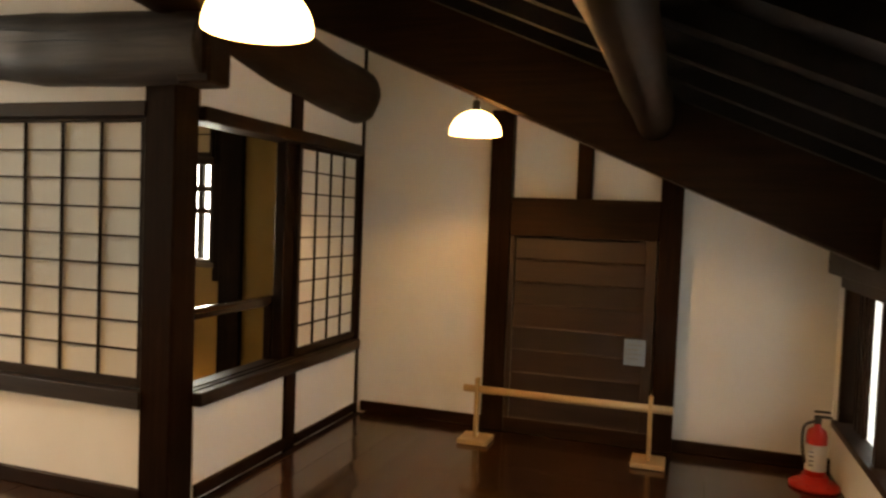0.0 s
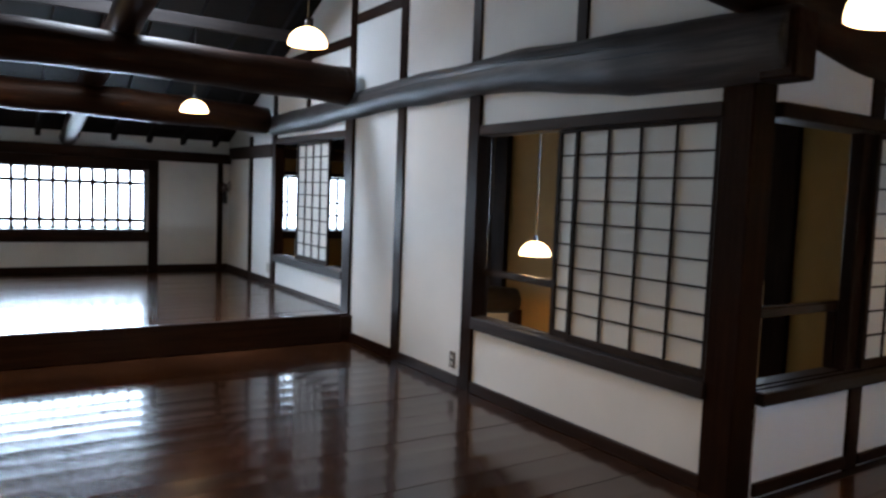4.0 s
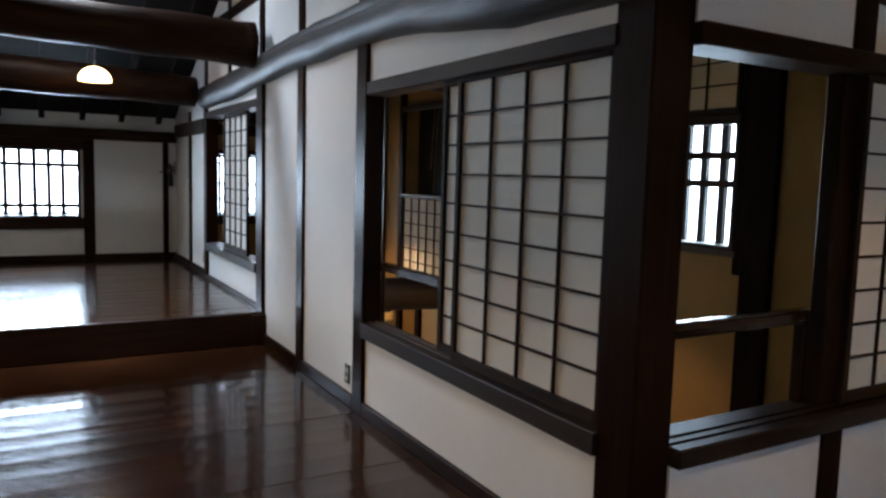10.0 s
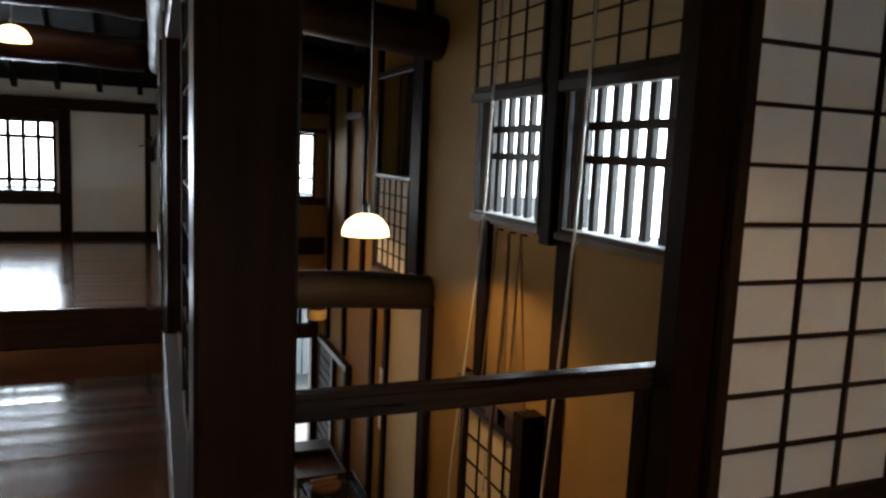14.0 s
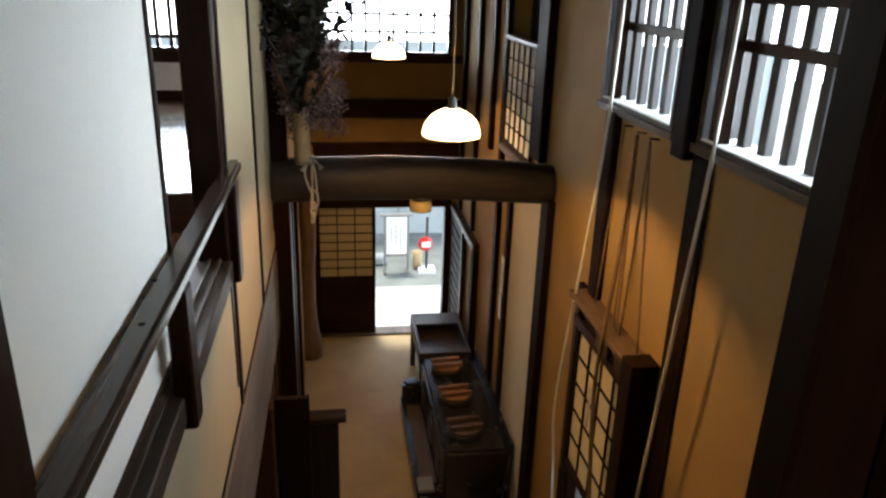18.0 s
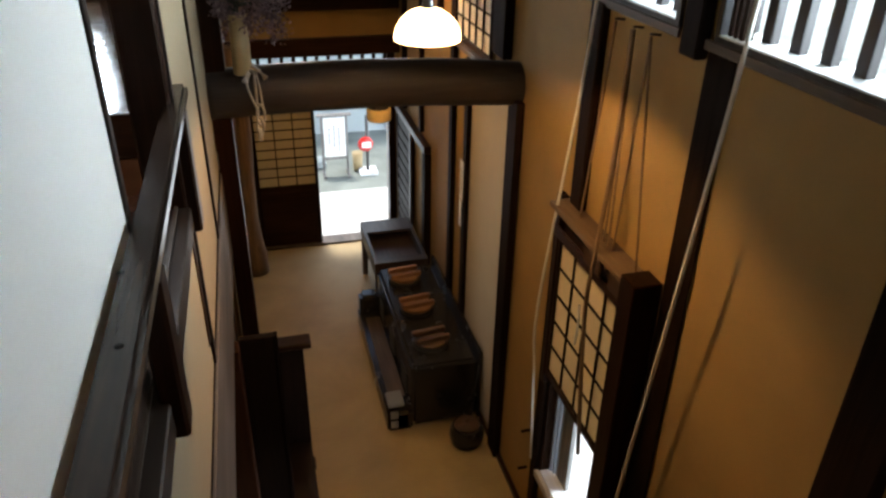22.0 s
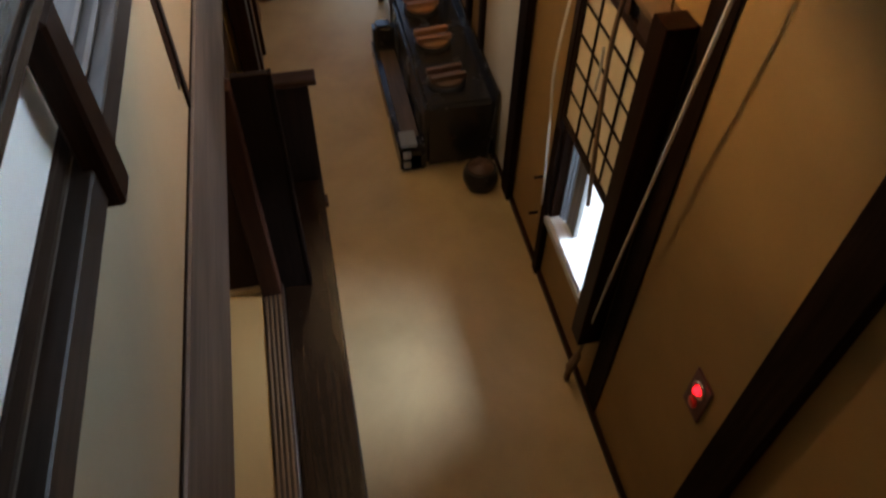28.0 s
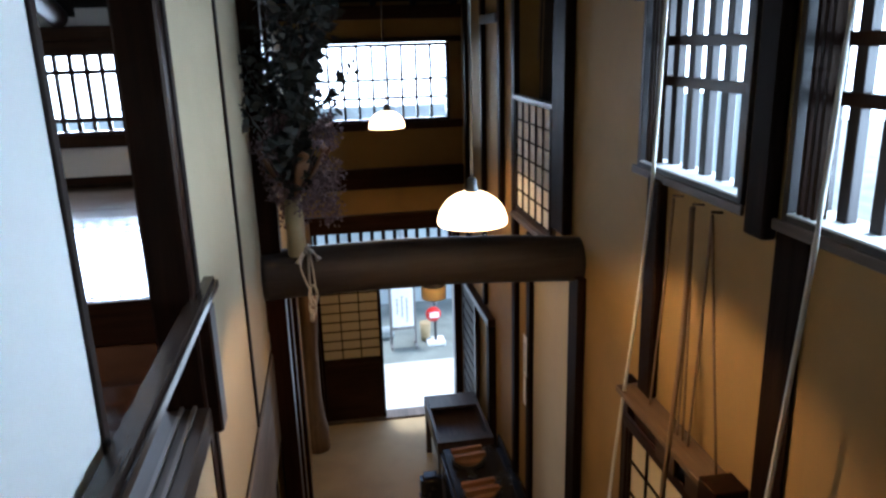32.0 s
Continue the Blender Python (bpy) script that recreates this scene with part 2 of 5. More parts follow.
rail_top = wood("handled_rail_top", (0.05, 0.036, 0.03), (0.12, 0.09, 0.075), "x", (0.32, 0.5))
polish_y = wood("polished_rail_y", (0.014, 0.0075, 0.0048), (0.046, 0.028, 0.019), "y", (0.14, 0.3), relief=0.06)
lattice_x = wood("lattice_x", (0.016, 0.0085, 0.005), (0.036, 0.02, 0.012), "x", (0.6, 0.8), relief=0.05)
lattice_z = wood("lattice_z", (0.012, 0.0062, 0.0038), (0.028, 0.015, 0.009), "z", (0.6, 0.8), relief=0.05)
for m in (lattice_x, lattice_z):
    m.node_tree.nodes["Principled BSDF"].inputs["Specular IOR Level"].default_value = 0.12
dusty = wood("dusty_shelf", (0.1, 0.06, 0.032), (0.2, 0.13, 0.075), "x", (0.6, 0.8))
# pale because the sunlight on the sills is put into this colour
sill_pale = wood("sunlit_sill_tone", (0.4, 0.38, 0.36), (0.62, 0.6, 0.57), "x", (0.5, 0.7))
sill_dark = wood("rubbed_sill", (0.014, 0.0075, 0.0048), (0.046, 0.028, 0.019), "x", (0.4, 0.55), relief=0.06)
grey_beam = wood("greyed_beam", (0.055, 0.045, 0.04), (0.15, 0.126, 0.114), "x", (0.5, 0.7))
sill_dark.node_tree.nodes["Principled BSDF"].inputs["Specular IOR Level"].default_value = 0.25
sill_dark_y = wood("rubbed_sill_y", (0.014, 0.0075, 0.0048), (0.046, 0.028, 0.019), "y", (0.35, 0.5), relief=0.06)
sill_dark_y.node_tree.nodes["Principled BSDF"].inputs["Specular IOR Level"].default_value = 0.2
old_x = wood("worn_timber_x", (0.042, 0.029, 0.021), (0.11, 0.08, 0.06), "x", (0.45, 0.65))
brown_x = wood("brown_board_x", (0.02, 0.0095, 0.005), (0.05, 0.026, 0.013), "x", (0.35, 0.55))
brown_z = wood("brown_board_z", (0.02, 0.0095, 0.005), (0.05, 0.026, 0.013), "z", (0.35, 0.55))
red_board = wood("dim_red_board", (0.026, 0.0085, 0.0036), (0.05, 0.017, 0.0075), "z", (0.55, 0.75), relief=0.06)
red_board.node_tree.nodes["Principled BSDF"].inputs["Specular IOR Level"].default_value = 0.12
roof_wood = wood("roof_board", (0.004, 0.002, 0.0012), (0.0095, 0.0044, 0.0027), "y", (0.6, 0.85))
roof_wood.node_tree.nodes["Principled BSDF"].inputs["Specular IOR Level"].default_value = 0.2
floor_wood = wood("polished_floor", (0.023, 0.0083, 0.0036), (0.068, 0.0255, 0.0102), "y", (0.1, 0.28), 0.45, 30.0, 0.06, 0.24)
floor_wood.node_tree.nodes["Principled BSDF"].inputs["Specular IOR Level"].default_value = 0.2
floor_wood.node_tree.nodes["Principled BSDF"].inputs["Coat Roughness"].default_value = 0.07
pale_x = wood("pale_timber_x", (0.42, 0.27, 0.13), (0.62, 0.43, 0.23), "x", (0.4, 0.6))
pale_z = wood("pale_timber_z", (0.42, 0.27, 0.13), (0.62, 0.43, 0.23), "z", (0.4, 0.6))
lid_wood = wood("lid_timber", (0.16, 0.075, 0.035), (0.32, 0.17, 0.085), "y", (0.4, 0.6))
white_plaster = plaster("white_plaster", (0.8, 0.785, 0.755), 0.09, 70, 0.07, 0.85, 1.1)
ochre_plaster = plaster("ochre_plaster", (0.295, 0.18, 0.055), 0.2, 55, 0.12)
pale_plaster = plaster("pale_earth_plaster", (0.4, 0.32, 0.2), 0.12, 55, 0.1)
cream_plaster = plaster("cream_plaster", (0.78, 0.71, 0.57), 0.06, 70, 0.06)
inner_plaster = plaster("dim_earth_plaster", (0.3, 0.235, 0.145), 0.14, 55, 0.1)
earth_floor = plaster("rammed_earth_floor", (0.4, 0.3, 0.155), 0.34, 26, 0.1, 0.7, 1.1)
paving = plaster("street_paving", (0.5, 0.5, 0.485), 0.15, 30, 0.2, 0.8)
gravel_mat = plaster("gravel", (0.2, 0.225, 0.205), 0.4, 45, 0.9, 0.9)
street_wall = plaster("street_wall", (0.3, 0.34, 0.35), 0.12, 20, 0.1, 0.8)
black_clay = plain("polished_black_clay", (0.014, 0.013, 0.0125), 0.25, 0, 0.25, 5)
iron = plain("cast_iron", (0.03, 0.03, 0.032), 0.4, 0.6, 0.3, 30)
rope_mat = plain("hemp_rope", (0.16, 0.10, 0.055), 0.85, 0, 0.25, 90)
cord_mat = plain("pale_cord", (0.5, 0.47, 0.41), 0.8, 0, 0.15, 90)
twine = plain("grey_twine", (0.36, 0.32, 0.27), 0.85, 0, 0.25, 120)
red_paint = plain("red_paint", (0.55, 0.02, 0.015), 0.3, 0, 0.1, 30)
white_card = plain("white_card", (0.78, 0.79, 0.8), 0.6, 0, 0.05, 20)
grey_plastic = plain("grey_plastic", (0.34, 0.3, 0.25), 0.45, 0, 0.1, 30)
dark_plastic = plain("dark_plastic", (0.03, 0.03, 0.03), 0.4, 0, 0.2, 30)
ink = plain("ink", (0.03, 0.03, 0.035), 0.7, 0, 0.2, 30)
steel = plain("brushed_steel", (0.55, 0.56, 0.57), 0.3, 1.0, 0.1, 40)
old_bar = wood("weathered_bar", (0.015, 0.0115, 0.012), (0.036, 0.029, 0.03), "z", (0.5, 0.7))
old_grey = wood("grey_weathered_board", (0.13, 0.125, 0.12), (0.26, 0.25, 0.24), "z", (0.6, 0.8))
cap_grey = plain("grey_stone", (0.16, 0.17, 0.18), 0.4, 0, 0.2, 25)
steel_blue = plain("grey_metal_track", (0.3, 0.32, 0.35), 0.4, 0.7, 0.1, 40)
notice_blue = plain("pale_blue_card", (0.2, 0.26, 0.34), 0.3, 0, 0.06, 20)
ink_soft = plain("faded_ink", (0.2, 0.22, 0.26), 0.7, 0, 0.2, 30)
outlet_dark = plain("bronze_plate", (0.09, 0.08, 0.07), 0.4, 0.3, 0.1, 30)
outlet_pale = plain("beige_plastic", (0.45, 0.42, 0.36), 0.4, 0, 0.06, 30)
dry_leaf = plain("dried_leaf", (0.075, 0.05, 0.045), 0.8, 0, 0.5, 12)
green_leaf = plain("dull_green_leaf", (0.02, 0.02, 0.014), 0.7, 0, 0.5, 12)
tree_leaf = plain("green_leaf", (0.07, 0.16, 0.05), 0.5, 0, 0.4, 9)
bamboo = plain("bamboo_tube", (0.33, 0.25, 0.13), 0.5, 0, 0.2, 14)
tatami = plaster("straw_matting", (0.42, 0.28, 0.11), 0.12, 90, 0.2, 0.75)
step_wood = wood("worn_step", (0.008, 0.004, 0.0024), (0.027, 0.0155, 0.0085), "x", (0.14, 0.34))
lid_dark = wood("dark_lid_timber", (0.045, 0.024, 0.014), (0.11, 0.06, 0.035), "y", (0.4, 0.6))
sink_wood = wood("sink_timber", (0.03, 0.02, 0.017), (0.08, 0.055, 0.047), "x", (0.35, 0.5))
alarm_plate = plain("dark_red_metal", (0.09, 0.02, 0.018), 0.4, 0.2, 0.2, 30)
tan_shade = plain("tan_woven_shade", (0.68, 0.48, 0.2), 0.7, 0, 0.15, 60)
log_bark = wood("log_skin", (0.1, 0.06, 0.032), (0.24, 0.15, 0.085), "z", (0.5, 0.7), 0.0, 24.0, 0.3)
dry_flower = plain("faded_flower", (0.15, 0.1, 0.1), 0.9, 0, 0.5, 40)
sheath = plain("dry_sheath", (0.16, 0.075, 0.032), 0.7, 0, 0.3, 20)
shoe_black = plain("black_leather", (0.012, 0.012, 0.013), 0.35, 0, 0.3, 40)
lamp_glass = glow("lit_opal_glass", (1.0, 0.75, 0.42), 2.6)
# emissive colour for the added backdrop ring, not a lamp
far_glow = glow("glowing_backdrop", (0.86, 0.94, 1.0), 4.5)
alarm_red = glow("lit_red_lens", (1.0, 0.008, 0.012), 2.2)


def paper_material(name, lo, hi, through, share):
    m, nt, b, ln = tree(name)
    n = noise_of(nt, mapped(nt), 140, 4, 0.7)
    n = blend(nt, n, noise_of(nt, mapped(nt), 2.2, 3, 0.6), 0.55)
    ln(blend(nt, lo, hi, n), b.inputs["Base Color"])
    b.inputs["Roughness"].default_value = 0.85
    tr = nt.nodes.new("ShaderNodeBsdfTranslucent")
    tr.inputs[0].default_value = (*through, 1)
    mix = nt.nodes.new("ShaderNodeMixShader")
    mix.inputs[0].default_value = share
    ln(b.outputs[0], mix.inputs[1])
    ln(tr.outputs[0], mix.inputs[2])
    ln(mix.outputs[0], nt.nodes["Material Output"].inputs[0])
    return m


paper = paper_material("shoji_paper", (0.74, 0.72, 0.67), (0.85, 0.835, 0.8), (0.8, 0.78, 0.72), 0.2)
frosted = paper_material("frosted_pane", (0.42, 0.45, 0.48), (0.5, 0.53, 0.56), (0.78, 0.82, 0.86), 0.7)
# darker tan copy of the paper; weak backlight is put into its colour
dim_paper = paper_material("dim_paper", (0.52, 0.41, 0.25), (0.64, 0.53, 0.35), (0.66, 0.52, 0.32), 0.13)

# ---- plan, in metres ----
NORTH, WEST, EAST, SOUTH = 4.92, -10.60, 0.90, -1.5
A0, A1 = 2.86, 2.955             # wall between upper room and void
B0, B1 = -2.39, -2.28            # wall at the east end of the void
STEP, DAIS, DOMA = -6.50, 0.26, -2.91


def roof_z(x):
    """Underside of the roof boards: ridge along y at x = -5.27."""
    return 4.33 - 0.424 * abs(x + 5.27)


def gable(bm, x0, x1, y0, y1, z0, drop=0.0):
    """A wall piece that reaches from z0 up to the roof."""
    cuts = [x0] + ([-5.27] if x0 < -5.27 < x1 else []) + [x1]
    for a, b in zip(cuts, cuts[1:]):
        v = [bm.verts.new((x, y, z)) for y in (y0, y1) for x, z in ((a, z0), (b, z0), (b, roof_z(b) - drop), (a, roof_z(a) - drop))]
        for f in ((0, 1, 2, 3), (7, 6, 5, 4), (0, 4, 5, 1), (1, 5, 6, 2), (2, 6, 7, 3), (3, 7, 4, 0)):
            bm.faces.new([v[i] for i in f])
    return bm


# ---- wall with the shoji between the upper room and the void ----
def wall_a():
    for name, y0, y1, mat, label in (
            ("wall_void_south", A0, 2.91, white_plaster, "white plaster wall between dark posts"),
            ("wall_void_south_inner", 2.91, A1, inner_plaster, "pale earth-plastered side of the upper wall")):
        rows = ((WEST, -8.68, -0.2, 2.1), (-6.70, -4.50, -0.2, 2.1), (-8.68, -6.70, -0.2, 0.58), (-4.50, -2.44, -0.2, 0.49),
                (-8.68, -6.70, 2.02, 2.1), (-4.50, -2.44, 1.95, 2.1))
        panels = [blocks([(a, b, y0, y1, z0, z1)]) for a, b, z0, z1 in rows]
        wall_of(name, panels + [gable(bmesh.new(), WEST, -2.30, y0, y1, 2.1)], mat, label)


wall_a()


def post(x0, x1, y0, y1, z0, z1, mat=None, label="dark square timber post", w=0.008):
    return setting("post", block(x0, x1, y0, y1, z0, z1, w), mat or beam_z, label, "post")


def rail(name, x0, x1, y0, y1, z0, z1, mat, label="dark timber rail set in the wall", w=0.006):
    return setting(name, block(x0, x1, y0, y1, z0, z1, w), mat, label, "rail")


post(-2.466, -2.285, 2.842, 3.022, -0.03, 2.16, label="stout dark corner post of the opening")
post(-4.62, -4.475, 2.835, 2.96, -0.03, 2.2)
post(-5.70, -5.565, 2.84, 2.91, -0.03, 2.2)
post(-6.72, -6.54, 2.83, 2.97, -0.03, 2.2)
post(-8.78, -8.65, 2.835, 2.96, 0.2, 2.2)
post(-9.65, -9.54, 2.84, 2.95, 0.2, 2.1)
for px, pw in ((-3.48, 0.10), (-4.57, 0.11), (-5.64, 0.12), (-6.62, 0.12), (-7.70, 0.10), (-8.72, 0.12), (-9.60, 0.10)):
    post(px - pw / 2, px + pw / 2, 2.845, 2.97, 2.2, roof_z(px) - 0.02)
for px in (-4.56, -5.63):
    post(px - 0.025, px + 0.025, A1, 2.966, -0.145, 2.1, black_board, label="thin dark batten on the plaster", w=0.003)
rail("lintel", -4.475, -2.45, 2.835, 2.98, 1.88, 1.955, beam_x, "dark timber lintel with a sliding groove")
rail("lintel", -8.65, -6.72, 2.835, 2.98, 1.97, 2.04, beam_x, "dark timber lintel with a sliding groove")
# black strip drawn for the shade in the gap between plaster and beam
rail("seam_strip", -6.54, -2.47, A1, 2.961, -0.16, -0.145, black_board, "thin dark strip standing in for the shaded gap above the beam", 0.0)
rail("tie_rail", WEST + 0.1, -8.78, 2.83, 2.955, 1.82, 1.98, beam_x)
rail("tie_rail", WEST + 0.1, -6.68, 2.848, 2.965, 2.84, 2.94, beam_x)
rail("tie_rail", -6.56, -5.70, 2.848, 2.965, 3.02, 3.12, beam_x)


def sill(name, x0, x1, z, deep, bottom):
    s = thing(name, "dark timber window sill with two sliding tracks", "window sill")
    part("board", block(x0, x1, 2.82, deep, bottom, z), sill_dark, s)
    for y in (2.885, 2.925):
        part("track", block(x0, x1, y - 0.006, y + 0.006, z, z + 0.008, 0.0), old_x, s)
    tagged(s, kind="structure")
    return s


sill("window_sill", -4.475, -2.45, 0.56, 2.972, 0.475)
sill("window_sill", -8.65, -6.72, 0.645, 2.985, 0.565)
setting("baseboard", blocks([(-6.54, -5.70, 2.835, A0, 0, 0.08), (-5.565, -4.62, 2.835, A0, 0, 0.08), (-4.475, -2.45, 2.835, A0, 0, 0.08)], 0.004), beam_x, "dark timber skirting board", "skirting")
setting("baseboard", blocks([(WEST, -9.65, 2.835, A0, DAIS, DAIS + 0.075), (-9.54, -8.78, 2.835, A0, DAIS, DAIS + 0.075), (-8.65, -6.72, 2.835, A0, DAIS, DAIS + 0.04)], 0.004), beam_x, "dark timber skirting board", "skirting")

# ---- wall with openings at the east end of the void ----
for name, x0, x1, mat, lab in (("wall_void_east", -2.335, B1, white_plaster, "white plaster wall below and above a shoji opening"),
                               ("wall_void_east_inner", B0, -2.335, ochre_plaster, "ochre plaster wall above the earth floor")):
    bm = blocks([(x0, x1, 3.02, NORTH, -0.2, 0.46), (x0, x1, 3.02, NORTH, 1.955, 2.9)])
    if x0 == B0:
        box(bm, x0, x1, 3.02, NORTH, DOMA, -0.2)
    setting(name, bm, mat, lab)
post(-2.40, -2.265, 3.87, 4.005, -0.03, 0.47)
post(-2.40, -2.265, 3.87, 4.005, 1.94, 2.9)
post(-2.40, -2.325, 3.912, 4.05, 0.535, 1.88)
post(-2.40, -2.265, 4.882, 4.918, -0.03, 2.9)
rail("sill_board", -2.46, -2.24, 3.02, 4.882, 0.465, 0.535, sill_dark_y, "dark timber sill with sliding tracks")
for x in (-2.30, -2.35):
    rail("track", x - 0.005, x + 0.005, 3.03, 4.87, 0.535, 0.539, sooty, "worn sliding track", 0.0)
rail("lintel", -2.43, -2.25, 3.02, 4.882, 1.88, 1.955, beam_y, "dark timber lintel with a sliding groove")
setting("baseboard", blocks([(B1, B1 + 0.022, 3.02, 3.87, 0, 0.07), (B1, B1 + 0.022, 4.005, 4.882, 0, 0.06)], 0.004), beam_y, "dark timber skirting board", "skirting")

# ---- north wall: room part, then the void part ----
bm = bmesh.new()
gable(bm, -2.31, EAST + 0.2, NORTH, NORTH + 0.16, -0.2)
setting("wall_north", bm, white_plaster, "cream-lit white plaster gable wall under the roof slope")
setting("baseboard", blocks([(-2.235, -1.29, NORTH - 0.025, NORTH, 0, 0.075), (-0.02, EAST, NORTH - 0.025, NORTH, 0, 0.075)], 0.004), beam_x, "dark timber skirting board", "skirting")

WIN = [(-5.72, -4.78), (-4.53, -3.57)]
panels = []
N0, N1 = NORTH, NORTH + 0.16
for a, b, z0, z1 in ((-10.6, -8.04, DOMA, 1.6), (-8.04, -7.07, DOMA, 0.26), (-7.07, -5.735, DOMA, 1.6),
                     (-5.735, -5.61, -2.26, -0.25), (-5.735, -4.80, DOMA, -2.26), (-5.735, -4.80, -0.25, 1.01), (-4.80, -4.66, DOMA, -2.26), (-4.80, -4.66, -0.25, 1.6), (-4.66, -4.545, DOMA, 1.6),
                     (-4.545, -3.57, DOMA, 1.01), (-3.57, -2.31, DOMA, 1.6)):
    panels.append(blocks([(a, b, N0, N1, z0, z1)]))
for a, b in ((-10.6, -8.04), (-7.07, -5.735), (-4.80, -4.545), (-3.57, -2.31)):
    panels.append(gable(bmesh.new(), a, b, N0, N1, 1.6))
for a, b, z in ((-8.04, -7.07, 2.2), (-5.735, -4.80, 1.865), (-4.545, -3.57, 1.865)):
    panels.append(gable(bmesh.new(), a, b, N0, N1, z))
wall_of("wall_north_void", panels, ochre_plaster, "tall ochre plaster wall of the void, hand-trowelled")
setting("plaster_panel", block(-7.56, -6.55, NORTH - 0.012, NORTH - 0.004, DOMA + 0.05, 0.2, 0.0), pale_plaster, "pale grey-cream plaster panel between posts")

N = NORTH
for x0, x1, z0, z1, d in ((-3.48, -3.28, DOMA, 2.9, 0.06), (-4.56, -4.375, DOMA, 0.98, 0.014), (-4.69, -4.565, 0.94, 3.2, 0.06), (-3.56, -3.36, 0.88, 3.1, 0.03),
                          (-5.53, -5.40, -0.10, 1.0, 0.05), (-5.70, -5.61, DOMA, -0.10, 0.05),
                          (-6.60, -6.42, DOMA, 0.2, 0.06), (-6.98, -6.72, 0.40, 3.3, 0.07), (-7.66, -7.56, DOMA, 0.2, 0.05),
                          (-8.13, -8.03, -2.3, 2.6, 0.05), (-8.62, -8.53, 0.1, 2.9, 0.05), (-9.35, -9.27, -1.0, 2.6, 0.05), (-10.2, -10.1, -1.0, 2.3, 0.05),
                          (-9.06, -8.94, DOMA, -1.13, 0.08)):
    post(x0, x1, N - d, N - 0.002, z0, z1, sooty)
setting("baseboard", block(-10.5, -2.4, N - 0.035, N, DOMA, DOMA + 0.05, 0.006), beam_x, "low stone-dark kerb along the wall foot", "skirting")

# ---- west walls ----
W0, W1 = WEST - 0.16, WEST
bm = blocks([(W0, W1, SOUTH, -1.40, 0.0, 2.3), (W0, W1, -0.79, -0.155, 0.0, 2.3), (W0, W1, 1.745, A1, 0.0, 2.3),
             (W0, W1, -0.155, 1.745, 0.0, 0.76), (W0, W1, -0.155, 1.745, 1.64, 2.3), (W0, W1, -1.40, -0.79, 0.0, 0.76), (W0, W1, -1.40, -0.79, 1.64, 2.3)])
setting("wall_west", bm, white_plaster, "white plaster wall around a barred window")
post(WEST, WEST + 0.05, 1.775, 1.90, DAIS, 1.76)
post(WEST, WEST + 0.05, -0.34, -0.185, DAIS, 1.76)
rail("wall_plate", WEST, WEST + 0.12, SOUTH, A0, 1.755, 1.89, beam_y, "heavy dark wall plate under the rafters")
rail("sill_board", WEST, WEST + 0.06, -0.185, 1.775, 0.66, 0.795, beam_y, "dark timber window sill")
rail("sill_board", WEST, WEST + 0.06, SOUTH, -0.70, 0.66, 0.795, beam_y, "dark timber window sill")
rail("head_rail", WEST, WEST + 0.05, -0.185, 1.775, 1.625, 1.755, beam_y, "dark timber window head")
rail("head_rail", WEST, WEST + 0.05, SOUTH, -0.70, 1.625, 1.755, beam_y, "dark timber window head")
setting("baseboard", blocks([(WEST, WEST + 0.025, 1.90, A0, DAIS, DAIS + 0.08), (WEST, WEST + 0.025, -0.185, 1.775, DAIS, DAIS + 0.08), (WEST, WEST + 0.025, SOUTH, -0.34, DAIS, DAIS + 0.08)], 0.004), beam_y, "dark timber skirting board", "skirting")
post(WEST, WEST + 0.05, -0.79, -0.70, DAIS, 1.755)
post(WEST - 0.02, WEST + 0.06, 2.70, 2.765, DAIS, 1.76)

bm = blocks([(W0, W1, A1, 3.08, DOMA, 2.3), (W0, W1, 4.78, N, DOMA, 2.3), (W0, W1, 3.08, 4.78, 1.64, 2.3), (W0, W1, 3.08, 4.78, -0.46, 0.78)])
setting("wall_west_void", bm, ochre_plaster, "ochre plaster wall above the street entrance")
rail("wall_plate", WEST, WEST + 0.1, A1, N, 1.89, 2.03, beam_y, "heavy dark wall plate under the rafters")
rail("head_rail", WEST, WEST + 0.04, 3.05, N, 1.64, 1.70, beam_y, "dark timber window head")
rail("sill_board", WEST, WEST + 0.05, A1, N, 0.70, 0.79, beam_y, "dark timber window sill")
rail("wall_beam", WEST, WEST + 0.07, A1, N, 0.04, 0.27, beam_y, "broad dark beam across the entrance wall")
rail("wall_beam", WEST, WEST + 0.09, A1, N, -0.46, -0.26, beam_y, "broad dark beam across the entrance wall")
rail("door_head", WEST - 0.05, WEST + 0.06, 3.08, 4.82, -1.10, -0.93, beam_y, "dark timber head of the entrance")
post(WEST - 0.1, WEST + 0.05, 4.77, 4.86, DOMA, -0.46)
post(WEST - 0.1, WEST + 0.05, 3.02, 3.13, DOMA, -0.46)

# ---- other walls, which close the place ----
setting("wall_east", blocks([(EAST, EAST + 0.16, SOUTH, 1.2, -0.2, 2.1), (EAST, EAST + 0.16, 4.68, NORTH, -0.2, 2.1), (EAST, EAST + 0.16, 1.2, 4.68, -0.2, 0.36), (EAST, EAST + 0.16, 1.2, 4.68, 1.16, 2.1)]), white_plaster, "low white plaster wall under the eaves")
bm = bmesh.new()
gable(bm, WEST, EAST, SOUTH - 0.16, SOUTH, DOMA)
setting("wall_south", bm, cream_plaster, "cream plaster wall beside the stairwell")
setting("wall_stair_end", blocks([(STEP - 0.1, STEP, SOUTH, -0.465, DOMA, 2.4)]), cream_plaster, "cream plaster wall with switches above the stairwell")
post(STEP - 0.13, STEP + 0.02, -0.465, -0.326, -0.2, 2.33)
post(-1.885, -1.77, -0.44, -0.335, -0.03, 2.85)
